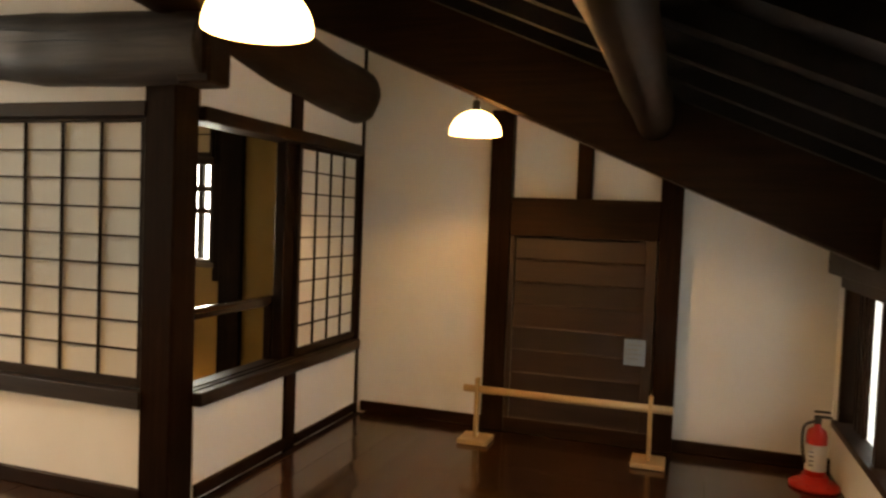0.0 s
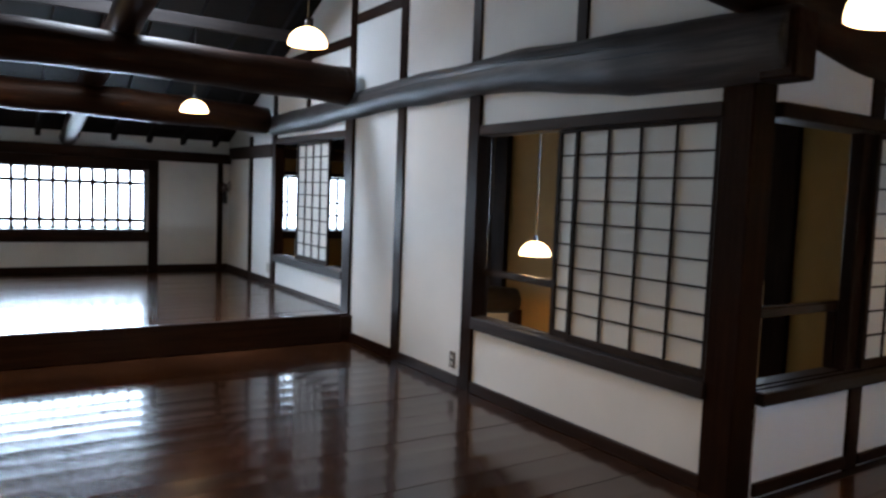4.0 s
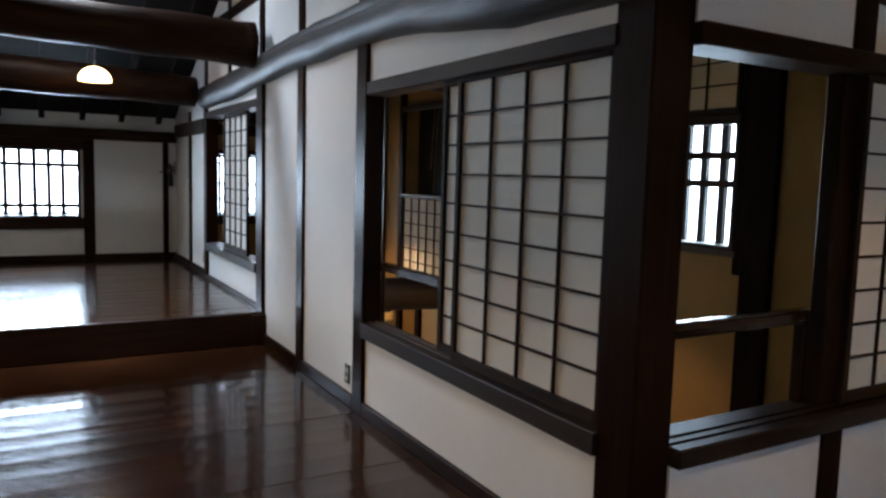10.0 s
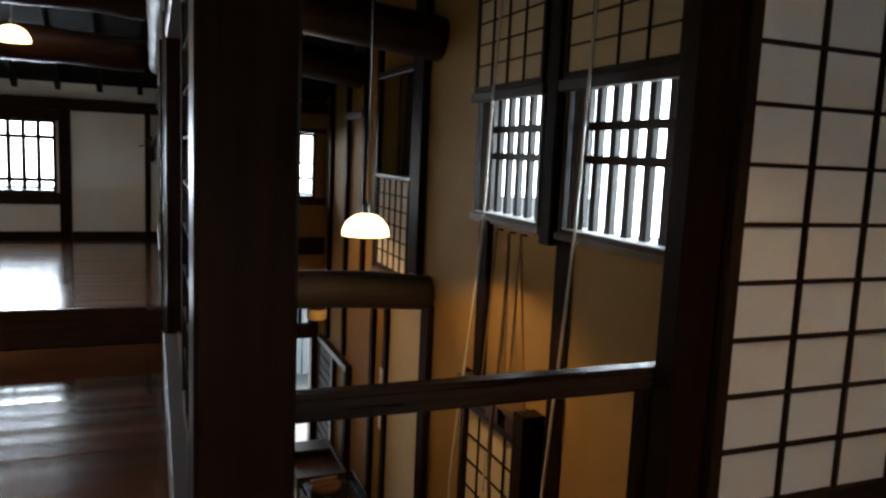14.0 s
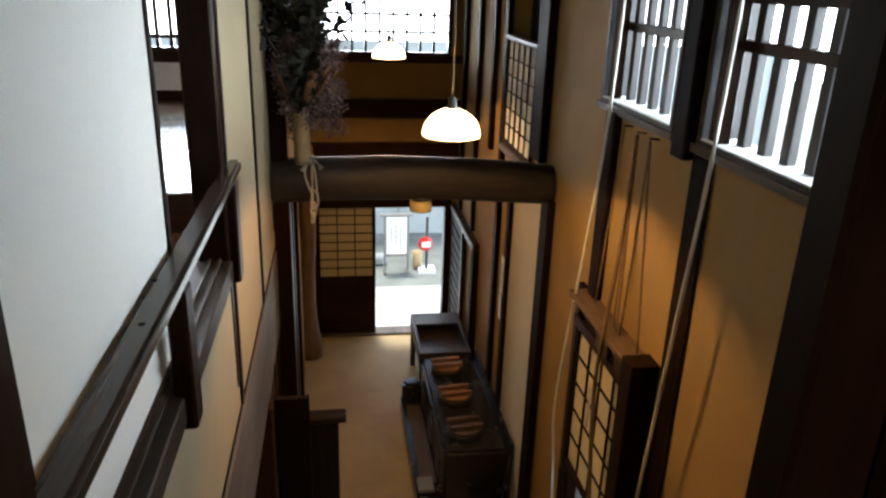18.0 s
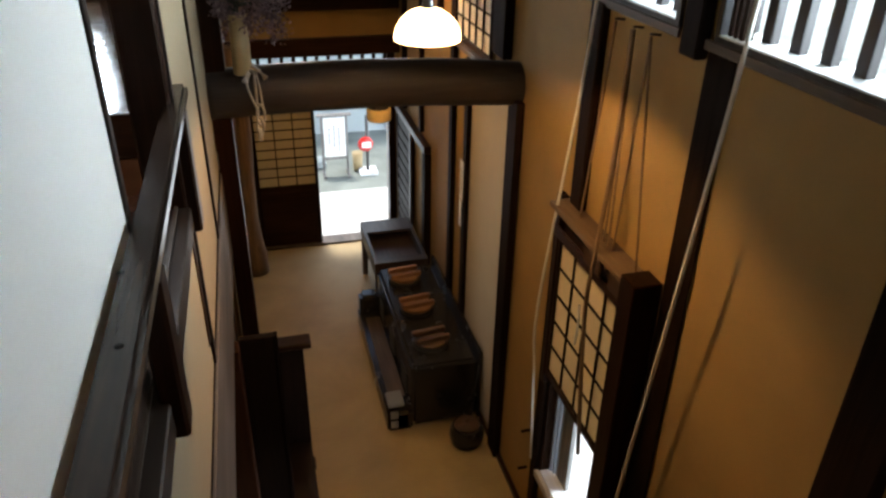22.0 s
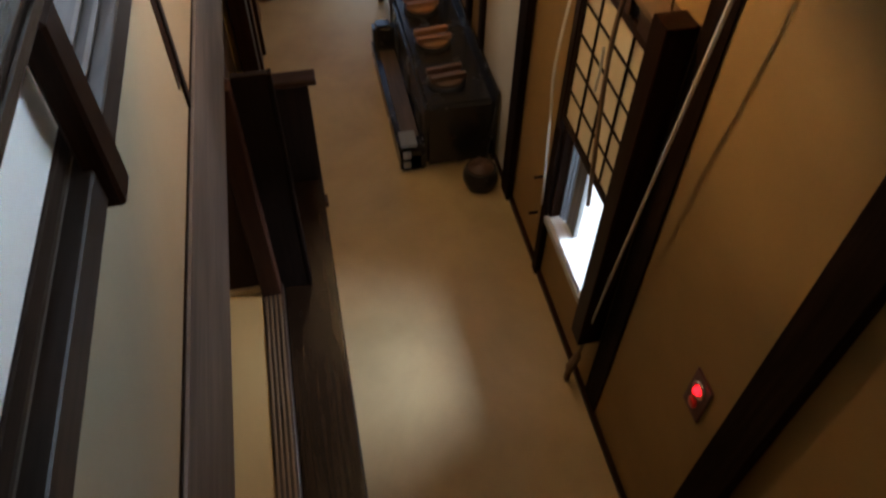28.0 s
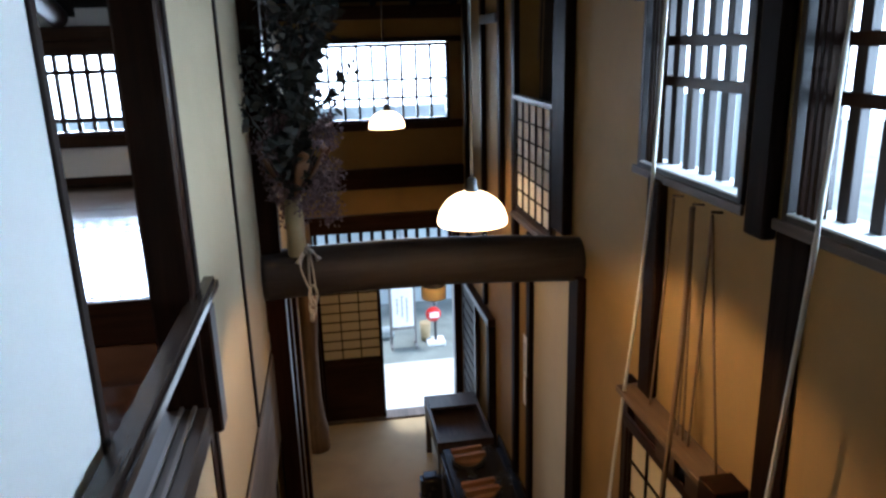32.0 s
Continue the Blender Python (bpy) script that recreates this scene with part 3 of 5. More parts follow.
setting("wall_stair_low", blocks([(-1.9, -1.8, SOUTH, -0.45, DOMA, -0.2), (STEP, -1.8, -0.45, -0.37, DOMA, -0.17)]), white_plaster, "plaster wall down inside the stairwell")

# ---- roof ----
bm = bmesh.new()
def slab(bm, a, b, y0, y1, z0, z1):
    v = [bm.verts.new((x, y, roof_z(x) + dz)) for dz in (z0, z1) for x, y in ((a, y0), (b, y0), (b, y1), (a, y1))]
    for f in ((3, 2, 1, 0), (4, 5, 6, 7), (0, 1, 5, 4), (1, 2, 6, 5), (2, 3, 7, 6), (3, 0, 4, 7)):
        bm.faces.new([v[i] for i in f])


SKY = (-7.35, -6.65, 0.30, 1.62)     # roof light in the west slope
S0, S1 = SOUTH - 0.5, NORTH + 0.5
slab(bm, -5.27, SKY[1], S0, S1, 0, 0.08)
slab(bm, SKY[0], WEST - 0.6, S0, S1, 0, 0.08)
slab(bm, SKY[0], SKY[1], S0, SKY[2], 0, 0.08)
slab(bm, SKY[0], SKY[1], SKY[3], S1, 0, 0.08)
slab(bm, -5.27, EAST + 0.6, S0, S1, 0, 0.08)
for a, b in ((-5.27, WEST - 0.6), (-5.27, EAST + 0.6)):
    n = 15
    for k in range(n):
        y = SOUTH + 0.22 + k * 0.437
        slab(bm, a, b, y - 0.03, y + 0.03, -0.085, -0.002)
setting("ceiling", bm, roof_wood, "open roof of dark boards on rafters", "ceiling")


def log(name, pts, radii, mat, label, seg=22, rough=0.10, flat=1.1, steps=14):
    p = bend(pts, steps)
    if isinstance(radii, (list, tuple)):
        r = list(np.interp(np.linspace(0, 1, len(p)), np.linspace(0, 1, len(radii)), radii))
    else:
        r = radii
    return setting(name, tube(bmesh.new(), p, r, seg, rough, flat), mat, label, "beam")


cb = log("curved_beam", [(-2.10, 2.85, 2.20), (-2.45, 2.85, 2.20), (-3.07, 2.85, 2.22), (-3.8, 2.85, 2.275), (-4.4, 2.85, 2.29), (-5.45, 2.85, 2.29), (-6.3, 2.85, 2.27), (-7.4, 2.85, 2.22), (-8.75, 2.85, 2.195)],
         [0.125, 0.13, 0.138, 0.112, 0.098, 0.095, 0.092, 0.09, 0.092], aged_log, "naturally curved dark timber beam with a long drying crack", 24, 0.11, 1.32, 16)
for start, end, row, wide in ((26, 64, 10.6, 0.0125), (18, 40, 11.8, 0.003), (44, 96, 11.2, 0.003), (60, 110, 9.8, 0.0025), (22, 58, 9.3, 0.002), (70, 120, 12.4, 0.0025)):
    line = []
    for i in range(start, end, 2):
        u = row + 0.35 * noise.noise((i * 0.11, row, 3.0))
        k = int(u)
        a, b = cb.data.vertices[i * 24 + k].co, cb.data.vertices[i * 24 + k + 1].co
        line.append(a.lerp(b, u - k))
    crack = tube(bmesh.new(), line, [0.0008 + wide * math.sin(math.pi * i / (len(line) - 1)) for i in range(len(line))], 6, 0.3)
    part("drying_crack", crack, ink, cb, "black drying crack")
setting("beam_end", block(-2.24, -2.06, 2.78, 2.95, 2.02, 2.33, 0.012), beam_x, "squared end of the curved beam", "beam")
log("cross_beam", [(-6.45, -1.4, 2.44), (-6.45, 0.6, 2.46), (-6.5, 2.4, 2.43), (-6.52, 2.74, 2.43)], [0.15, 0.15, 0.16], beam_y, "dark log beam across the room")
log("cross_beam", [(-8.55, -1.4, 2.25), (-8.55, 0.8, 2.28), (-8.65, 2.72, 2.24)], [0.14, 0.145, 0.14], beam_y, "dark log beam across the room")
log("cross_beam", [(-6.5, 2.95, 2.50), (-6.5, 4.0, 2.42), (-6.5, 4.91, 2.335)], 0.155, beam_y, "dark log beam high across the void")
log("cross_beam", [(-8.83, 2.95, 2.50), (-8.83, 4.0, 2.39), (-8.83, 4.91, 2.285)], 0.16, beam_y, "dark log beam high across the void")
log("rising_beam", [(-10.5, 0.80, 1.98), (-8.6, 0.84, 2.52), (-6.45, 0.80, 2.74), (-4.2, 0.76, 3.1)], [0.10, 0.12, 0.13, 0.14], beam_x, "dark log tie rising under the roof")
log("end_beam", [(-2.38, -1.4, 2.80), (-2.36, 1.0, 2.72), (-2.33, 2.6, 2.56), (-2.30, 3.4, 2.42), (-2.27, 4.1, 2.33), (-2.25, 4.74, 2.29)], [0.18, 0.18, 0.175, 0.17], beam_y, "dark log beam with a rounded sawn end")
log("purlin", [(-0.17, -1.4, 1.96), (-0.17, 2, 1.97), (-0.17, 4.9, 1.96)], 0.088, beam_y, "round dark purlin under the roof slope")
log("purlin", [(-2.9, -1.4, 3.15), (-2.9, 2, 3.17), (-2.9, 4.9, 3.15)], 0.12, beam_y, "round dark purlin under the roof slope")
log("ridge_beam", [(-5.27, -1.4, 4.16), (-5.27, 2, 4.16), (-5.27, 4.9, 4.16)], 0.13, beam_y, "round dark ridge beam")
log("void_beam", [(-6.58, 2.95, 0.32), (-6.58, 3.5, 0.34), (-6.58, 4.3, 0.33), (-6.58, 4.93, 0.28)], [0.135, 0.14, 0.14, 0.13], beam_dull, "thick rounded timber beam spanning the void", rough=0.05)
rail("purlin_board", -7.44, -7.39, -1.45, 2.8, 2.94, 3.05, beam_dull, "flat grey board under the roof light", 0.004)
# sloping beam on the north gable
bm = bmesh.new()
v = [bm.verts.new((x, y, z)) for y in (3.70, 3.87) for x, z in ((-2.45, 2.68), (0.95, 1.235), (0.95, roof_z(0.95) - 0.004), (-2.45, roof_z(-2.45) - 0.004))]
for f in ((0, 1, 2, 3), (7, 6, 5, 4), (0, 4, 5, 1), (1, 5, 6, 2), (2, 6, 7, 3), (3, 7, 4, 0)):
    bm.faces.new([v[i] for i in f])
setting("sloping_beam", soften(bm, 0.012), beam_x, "dark sloping beam carrying the roof", "beam")

# ---- sliding paper screens ----
def shoji(label, at, rz, width, height, cols, rows, stile=0.032, group="shoji screens", bar=0.010, sheet=None, top=0.035, bottom=0.05):
    """A paper screen: local x along its width, lattice towards -y, foot at z = 0."""
    s = thing("shoji_screen", label, "shoji screen", group, at, rz)
    mz, mx = lattice_z, lattice_x
    part("stile", block(0, stile, -0.014, 0.014, 0, height, 0.003), mz, s)
    part("stile", block(width - stile, width, -0.014, 0.014, 0, height, 0.003), mz, s)
    part("bottom_rail", block(stile, width - stile, -0.014, 0.014, 0, bottom, 0.003), mx, s)
    part("top_rail", block(stile, width - stile, -0.014, 0.014, height - top, height, 0.003), mx, s)
    x0, x1, z0, z1 = stile, width - stile, bottom, height - top
    part("paper", block(x0, x1, 0.004, 0.0065, z0, z1, 0.0), sheet or paper, s, "cream paper toned down for dim backlight" if sheet else "white translucent paper")
    up = mesh_of("upright_bar", block(-bar / 2, bar / 2, -0.010, 0.003, z0, z1, 0.0), mz)
    flat = mesh_of("cross_bar", block(x0, x1, -0.0085, 0.003, -bar / 2, bar / 2, 0.0), mx)
    for k in range(1, cols):
        o = new("upright_bar", up)
        o.parent, o.location = s, (x0 + (x1 - x0) * k / cols, 0, 0)
    for k in range(1, rows):
        o = new("cross_bar", flat)
        o.parent, o.location = s, (0, 0, z0 + (z1 - z0) * k / rows)
    return s


WHITE_SHOJI = "white paper shoji screen with a dark lattice"
shoji(WHITE_SHOJI + ", slid part way shut", (-3.512, 2.879, 0.567), 0, 1.04, 1.312, 4, 9, bottom=0.045, top=0.02)
shoji(WHITE_SHOJI + ", slid behind another", (-3.70, 2.912, 0.567), 0, 1.06, 1.312, 4, 9, bottom=0.045, top=0.02)
shoji(WHITE_SHOJI + ", standing in mid-opening", (-8.05, 2.885, 0.653), 0, 0.89, 1.316, 4, 9)
shoji(WHITE_SHOJI + ", beside the open bay", (-2.305, 4.018, 0.545), 90, 0.87, 1.333, 4, 9, 0.036, top=0.025)


# ---- barred windows ----
def barred_window(name, label, at, rz, width, height, bars, rails, bar_w=0.036, bar_d=0.05, frame_w=0.035, deep=0.09, mat=None):
    """A wooden window: local x along it, the room towards -y."""
    s = thing(name, label, "window", "", at, rz)
    tagged(s, kind="structure")
    m = mat or beam_z
    f = part("window_frame", blocks([(0, frame_w, -0.02, deep, 0, height), (width - frame_w, width, -0.02, deep, 0, height), (frame_w, width - frame_w, -0.02, deep, 0, frame_w), (frame_w, width - frame_w, -0.02, deep, height - frame_w, height)], 0.003), m, s)
    up = mesh_of("window_bar", block(-bar_w / 2, bar_w / 2, deep * 0.45, deep * 0.45 + bar_d, frame_w, height - frame_w, 0.003), m)
    for k in range(1, bars + 1):
        o = new("window_bar", up)
        o.parent, o.location = f, (frame_w + (width - 2 * frame_w) * k / (bars + 1), 0, 0)
    for z, h in rails:
        part("cross_rail", block(frame_w, width - frame_w, deep * 0.4, deep * 0.45 + bar_d * 1.1, z - h / 2, z + h / 2, 0.003), beam_x, f)
    return s


barred_window("window_1", "wide window with dark vertical bars, bright outside", (WEST, -0.155, 0.79), 90, 1.90, 0.845, 11, [(0.15, 0.046), (0.645, 0.046)], 0.046)
barred_window("window_2", "narrow barred window, bright outside", (WEST, -1.40, 0.79), 90, 0.61, 0.845, 4, [(0.15, 0.046), (0.645, 0.046)], 0.046)
barred_window("window_3", "barred window high above the entrance", (WEST, 3.08, 0.785), 90, 1.70, 0.85, 9, [(0.26, 0.028), (0.46, 0.028)], 0.030)
for k, (a, b) in enumerate(WIN):
    w = barred_window("window_%d" % (4 + k), "high window with stout weathered bars", (a, NORTH, 1.015), 0, b - a, 0.84, 5, [(0.42, 0.045), (0.60, 0.045)], 0.052, 0.040, 0.03, 0.15, old_bar)
    part("inner_sill", block(-0.03, b - a + 0.03, -0.035, -0.02, -0.03, 0.01), old_x, w, "worn sill edge")
    part("sill_top", block(0.03, b - a - 0.03, -0.02, 0.15, 0.03, 0.036, 0.0), sill_pale, w, "sill top in a pale sunlit tone")
    for dx in (0.05, 0.085, 0.12):
        part("sliding_stile", block(dx, dx + 0.018, 0.0, 0.05, 0.03, 0.81, 0.002), beam_z, w)
    shoji("small papered screen above the high window", (a - 0.01, NORTH - 0.035, 1.84), 0, b - a + 0.02, 0.80, 4, 5, 0.03, "upper screens", bottom=0.06, sheet=dim_paper)
    rail("head_rail", a - 0.04, b + 0.04, NORTH - 0.06, NORTH - 0.002, 1.80, 1.862, beam_x)
# low window with a lifting screen
lw = barred_window("window_6", "low window onto daylight with a lifted paper screen", (-5.61, NORTH, -2.26), 0, 0.95, 2.02, 0, [], frame_w=0.04, deep=0.16)
part("inner_sill", block(-0.01, 0.96, -0.05, 0.17, -0.04, 0.02), sill_pale, lw, "window sill in a pale sunlit tone")
part("sill_top", block(0.04, 0.91, -0.03, 0.16, 0.04, 0.047, 0.0), sill_pale, lw, "window sill in a pale sunlit tone")
for dx in (0.045, 0.075, 0.105):
    part("sliding_stile", block(dx, dx + 0.018, 0.02 + dx * 0.4, 0.05 + dx * 0.4, 0.03, 1.0, 0.002), steel_blue, lw)
part("shutter_board", block(0.11, 0.26, 0.07, 0.10, 0.03, 1.0, 0.003), old_grey, lw, "grey weathered shutter half drawn")
shoji("small lifted paper screen of the low window", (-5.61, NORTH - 0.04, -1.365), 0, 0.85, 1.04, 4, 5, 0.035, "lifted screen", sheet=dim_paper)
hd = thing("screen_housing", "dark timber housing with a shelf above the low window", "housing")
part("shelf", block(-5.59, -4.71, 4.78, NORTH, -0.135, -0.10), dusty, hd, "dusty tan shelf board")
part("back_board", block(-5.60, -4.66, 4.90, 4.925, -0.42, -0.135), brown_x, hd)
part("front_rail", block(-5.60, -4.70, 4.83, 4.85, -0.33, -0.265), beam_x, hd)
part("bracket", block(-5.17, -4.98, 4.81, 4.84, -0.265, -0.14), brown_x, hd)
part("bracket", block(-4.88, -4.70, 4.81, 4.84, -0.265, -0.14), brown_x, hd)
part("end_board", block(-4.70, -4.57, 4.77, 4.915, -2.30, -0.07), beam_z, hd)
part("end_board", block(-5.66, -5.605, 4.86, NORTH, -1.45, -0.135), beam_z, hd)
for z in (-2.1, -2.47):
    pg = solid("wall_peg", tube(bmesh.new(), [(-5.86, NORTH + 0.01, z), (-5.86, NORTH - 0.07, z)], 0.011, 8), beam_y, "short dark wooden peg in the plaster wall", "peg", "wall pegs")
# screen bay further along the north wall
shoji("half-height papered screen standing on a ledge", (-8.03, NORTH - 0.03, 0.28), 0, 0.95, 0.93, 5, 6, 0.03, "ledge screen")
rail("ledge", -8.05, -7.0, 4.84, NORTH - 0.002, 0.235, 0.275, old_x, "pale worn timber ledge")
rail("ledge", -8.05, -7.0, 4.86, NORTH - 0.002, 1.19, 1.225, old_x, "pale worn timber rail")
rail("head_rail", -8.05, -7.0, 4.86, NORTH - 0.002, 2.14, 2.2, beam_x)
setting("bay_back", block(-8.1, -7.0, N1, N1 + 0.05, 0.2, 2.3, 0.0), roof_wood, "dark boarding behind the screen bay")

rail("tie_rail", -9.27, -8.62, 4.855, 4.9, 1.785, 1.865, old_x, "short worn tie rail between two posts")

# ---- ropes and cords by the windows ----
def cord(name, pts, r, mat, label, group=""):
    return solid(name, tube(bmesh.new(), bend(pts, 5), r, 8), mat, label, "cord", group)


cord("pull_cord", [(-5.30, 4.85, 2.5), (-5.38, 4.85, 1.78), (-5.46, 4.85, 0.75), (-5.57, 4.76, -0.77), (-5.63, 4.80, -1.35), (-5.69, 4.87, -2.2)], 0.009, cord_mat, "pale taut pull cord hanging down the wall", "pull cords")
cord("pull_cord", [(-4.12, 4.80, 2.5), (-4.17, 4.80, 1.72), (-4.20, 4.797, 1.03), (-4.25, 4.793, 0.47), (-4.293, 4.79, 0.044), (-4.334, 4.795, -0.26), (-4.475, 4.80, -1.45), (-4.62, 4.84, -2.33)], 0.0085, cord_mat, "pale taut pull cord hanging down the wall", "pull cords")
for top, x, r in ((-5.26, -5.35, 0.006), (-5.08, -5.06, 0.006), (-5.08, -5.01, 0.006), (-4.93, -4.96, 0.006), (-4.93, -4.72, 0.006)):
    cord("lifting_rope", [(top, 4.875, 0.95), (top * 0.6 + x * 0.4, 4.87, 0.5), (x, 4.86, -0.10)], r, rope_mat, "brown hemp rope of the lifting screen", "lifting ropes")
cord("lifting_rope", [(-5.08, 4.87, 0.95), (-5.02, 4.83, 0.4), (-4.97, 4.775, -0.09), (-4.99, 4.77, -0.5), (-4.91, 4.80, -1.4)], 0.012, rope_mat, "brown hemp rope tied over the screen", "lifting ropes")
for x in (-5.26, -5.08, -4.93):
    solid("wall_peg", tube(bmesh.new(), [(x, NORTH + 0.01, 0.955), (x, NORTH - 0.05, 0.962)], 0.005, 8), beam_y, "short dark wooden peg in the plaster wall", "peg", "wall pegs")
cord("pull_cord", [(-5.1, 4.79, -0.5), (-5.08, 4.785, -0.62), (-5.1, 4.79, -0.76)], 0.008, cord_mat, "knotted end of a pale cord")
solid("cord_bundle", tube(bmesh.new(), bend([(-4.62, 4.84, -2.33), (-4.63, 4.83, -2.5), (-4.66, 4.82, -2.72), (-4.67, 4.82, -2.88)], 5), [0.012] * 6 + [0.03] * 5 + [0.02] * 5, 8, 0.5), rope_mat, "bundled rope end hung on the post", "cord")

for x, z in ((-7.28, 1.25), (-7.36, 1.5)):
    cord("hanging_rope", [(x + 0.03, 4.885, 2.15), (x, 4.88, 1.8), (x - 0.02, 4.875, z)], 0.006, rope_mat, "thin brown rope hanging in the screen bay", "hanging ropes")

# ---- handrails of the openings ----
hr = thing("handrail", "dark polished handrail across the shoji opening", "handrail")
bm = bmesh.new()
box(bm, -4.72, -2.42, 2.932, 3.0, 0.868, 0.916)
part("bar", soften(bm, 0.012, 2), polish_x, hr)
part("bracket", block(-3.545, -3.455, 2.945, 3.0, 0.452, 0.868, 0.008), beam_z, hr)
part("bracket", block(-4.60, -4.50, 2.945, 2.998, 0.45, 0.868, 0.008), beam_z, hr)
for x, y in ((-3.42, 2.938), (-3.175, 2.964)):
    part("peg_hole", lathe(bmesh.new(), [(0.0, 0.0015), (0.007, 0.0015), (0.008, 0.0)], (x, y, 0.916), 12), sooty, hr, "small dark peg hole")
hr = thing("handrail", "dark polished handrail across the open bay", "handrail")
bm = bmesh.new()
box(bm, -2.46, -2.40, 3.02, 3.97, 0.87, 0.93)
part("bar", soften(bm, 0.012, 2), polish_y, hr)
part("bracket", block(-2.455, -2.405, 3.90, 3.96, 0.535, 0.87, 0.006), beam_z, hr)

# ---- stair rail ----
sr = thing("stair_railing", "dark timber railing around the stairwell", "railing")
part("top_rail", block(-5.25, -1.92, -0.455, -0.345, 0.615, 0.66, 0.012), rail_top, sr, "flat top rail worn grey by handling")
part("mid_rail", block(-5.22, -1.92, -0.415, -0.375, 0.36, 0.41), beam_x, sr)
part("base_rail", block(-5.25, -1.92, -0.44, -0.36, 0.0, 0.05), beam_x, sr)
for x in (-5.2, -4.55, -3.7, -2.85, -2.0):
    part("baluster", block(x - 0.03, x + 0.03, -0.43, -0.37, 0.05, 0.615), beam_z, sr)

# ---- pendant lamps ----
def pendant(x, y, z, top, r=0.14, watts=14, mat=None, label="lit white glass dome pendant lamp on a dark stem", stem=0.006):
    p = thing("pendant_lamp", label, "lamp", "pendant lamps", (x, y, z))
    prof = [(r * 0.18, 0.0)] + [(r * math.sin(a), r * 0.92 * (math.cos(a) - 1)) for a in np.linspace(0.2, 1.42, 10)] + [(r, -r * 0.88), (r * 0.99, -r * 0.93)]
    bm = lathe(bmesh.new(), prof, (0, 0, 0), 32)
    bmesh.ops.solidify(bm, geom=bm.faces, thickness=0.003)
    part("shade", bm, mat or lamp_glass, p, "glowing white glass dome")
    bm = lathe(bmesh.new(), [(0.009, 0.055), (0.019, 0.048), (0.022, 0.012), (0.027, 0.0), (0.027, -0.02)], (0, 0, 0), 16, True)
    holder = part("holder", bm, dark_plastic, p, "dark lamp holder")
    part("stem", tube(bmesh.new(), [(0, 0, 0.06), (0, 0, top - z)], stem, 8), dark_plastic, p)
    part("bulb", lathe(bmesh.new(), [(0.012, -0.02), (0.026, -0.035), (0.028, -0.036), (0.02, -0.042), (0.004, -0.045)], (0, 0, 0), 12, True), mat or lamp_glass, holder)
    light = new("lamp_light", bpy.data.lights.new("lamp_light", 'POINT'))
    light.data.energy, light.data.color, light.data.shadow_soft_size = watts, ((1.0, 0.595, 0.25) if y > 3 and x < -3 else (1.0, 0.63, 0.31)), 0.015
    light.location = (x, y, z - 0.068)
    return p


LAMPS = [(-5.10, 3.94, 1.07, 37), (-5.16, 1.79, 2.60, 2.5), (-8.01, 1.72, 2.33, 2.5), (-8.0, 3.85, 1.14, 42),
         (-8.15, -0.21, 2.50, 2.5), (-4.16, -0.24, 2.43, 50), (-1.05, 1.61, 2.035, 9.5), (-1.09, 3.75, 2.03, 11)]
for x, y, z, watts in LAMPS:
    pendant(x, y, z, roof_z(x) - 0.05 if (x, y) != (-1.09, 3.75) else z + 0.11, watts=watts)

# ---- boarded door in the north gable ----
d = thing("door_1", "brown weatherboarded loft door in a dark frame, shut", "door")
tagged(d, kind="structure")
part("door_post", block(-1.29, -1.135, 4.84, 4.93, 0.0, 2.2), beam_z, d)
part("door_post", block(-0.16, -0.02, 4.84, 4.93, 0.0, 1.78), beam_z, d)
part("lintel", block(-1.135, -0.16, 4.845, 4.925, 1.35, 1.61), beam_x, d)
part("strut", block(-0.70, -0.60, 4.86, 4.925, 1.61, 2.0), beam_z, d)
part("threshold", block(-1.135, -0.16, 4.85, 4.925, 0.0, 0.10), beam_x, d)
for k in range(8):
    z = 0.10 + k * 0.156
    bm = bmesh.new()
    v = [bm.verts.new((x, y, zz)) for x in (-1.12, -0.19) for y, zz in ((4.918, z), (4.872, z), (4.879, z + 0.01), (4.895, z + 0.156), (4.918, z + 0.156))]
    for f in ((4, 3, 2, 1, 0), (5, 6, 7, 8, 9), (0, 1, 6, 5), (1, 2, 7, 6), (2, 3, 8, 7), (3, 4, 9, 8), (4, 0, 5, 9)):
        bm.faces.new([v[i] for i in f])
    part("board", bm, door_board, d)
part("stile", block(-0.235, -0.165, 4.855, 4.9, 0.1, 1.35), brown_z, d)
part("stile", block(-1.135, -1.10, 4.855, 4.9, 0.1, 1.35), brown_z, d)
sg = thing("door_notice", "small pale blue laminated notice stuck on the door", "notice", at=(-0.345, 4.848, 0.54))
card = part("card", block(0, 0.135, 0, 0.004, 0, 0.17, 0.001), notice_blue, sg)
for k in range(4):
    part("text_line", block(0.02, 0.115 - 0.02 * (k % 2), -0.0015, 0, 0.13 - k * 0.03, 0.138 - k * 0.03, 0.0), ink_soft, card)
st = thing("barrier", "pale wooden pole resting on two wooden feet before the door", "barrier")
part("pole", tube(bmesh.new(), [(-1.33, 4.55, 0.345), (-0.7, 4.55, 0.342), (-0.02, 4.55, 0.345)], 0.024, 14, 0.05), pale_x, st, "pale peeled round pole")
for x in (-1.24, -0.15):
    ft = part("stand", block(x - 0.013, x + 0.013, 4.525, 4.575, 0.03, 0.42, 0.004), pale_z, st)
    part("foot", block(x - 0.10, x + 0.10, 4.45, 4.65, 0.0, 0.032, 0.005), pale_x, st)
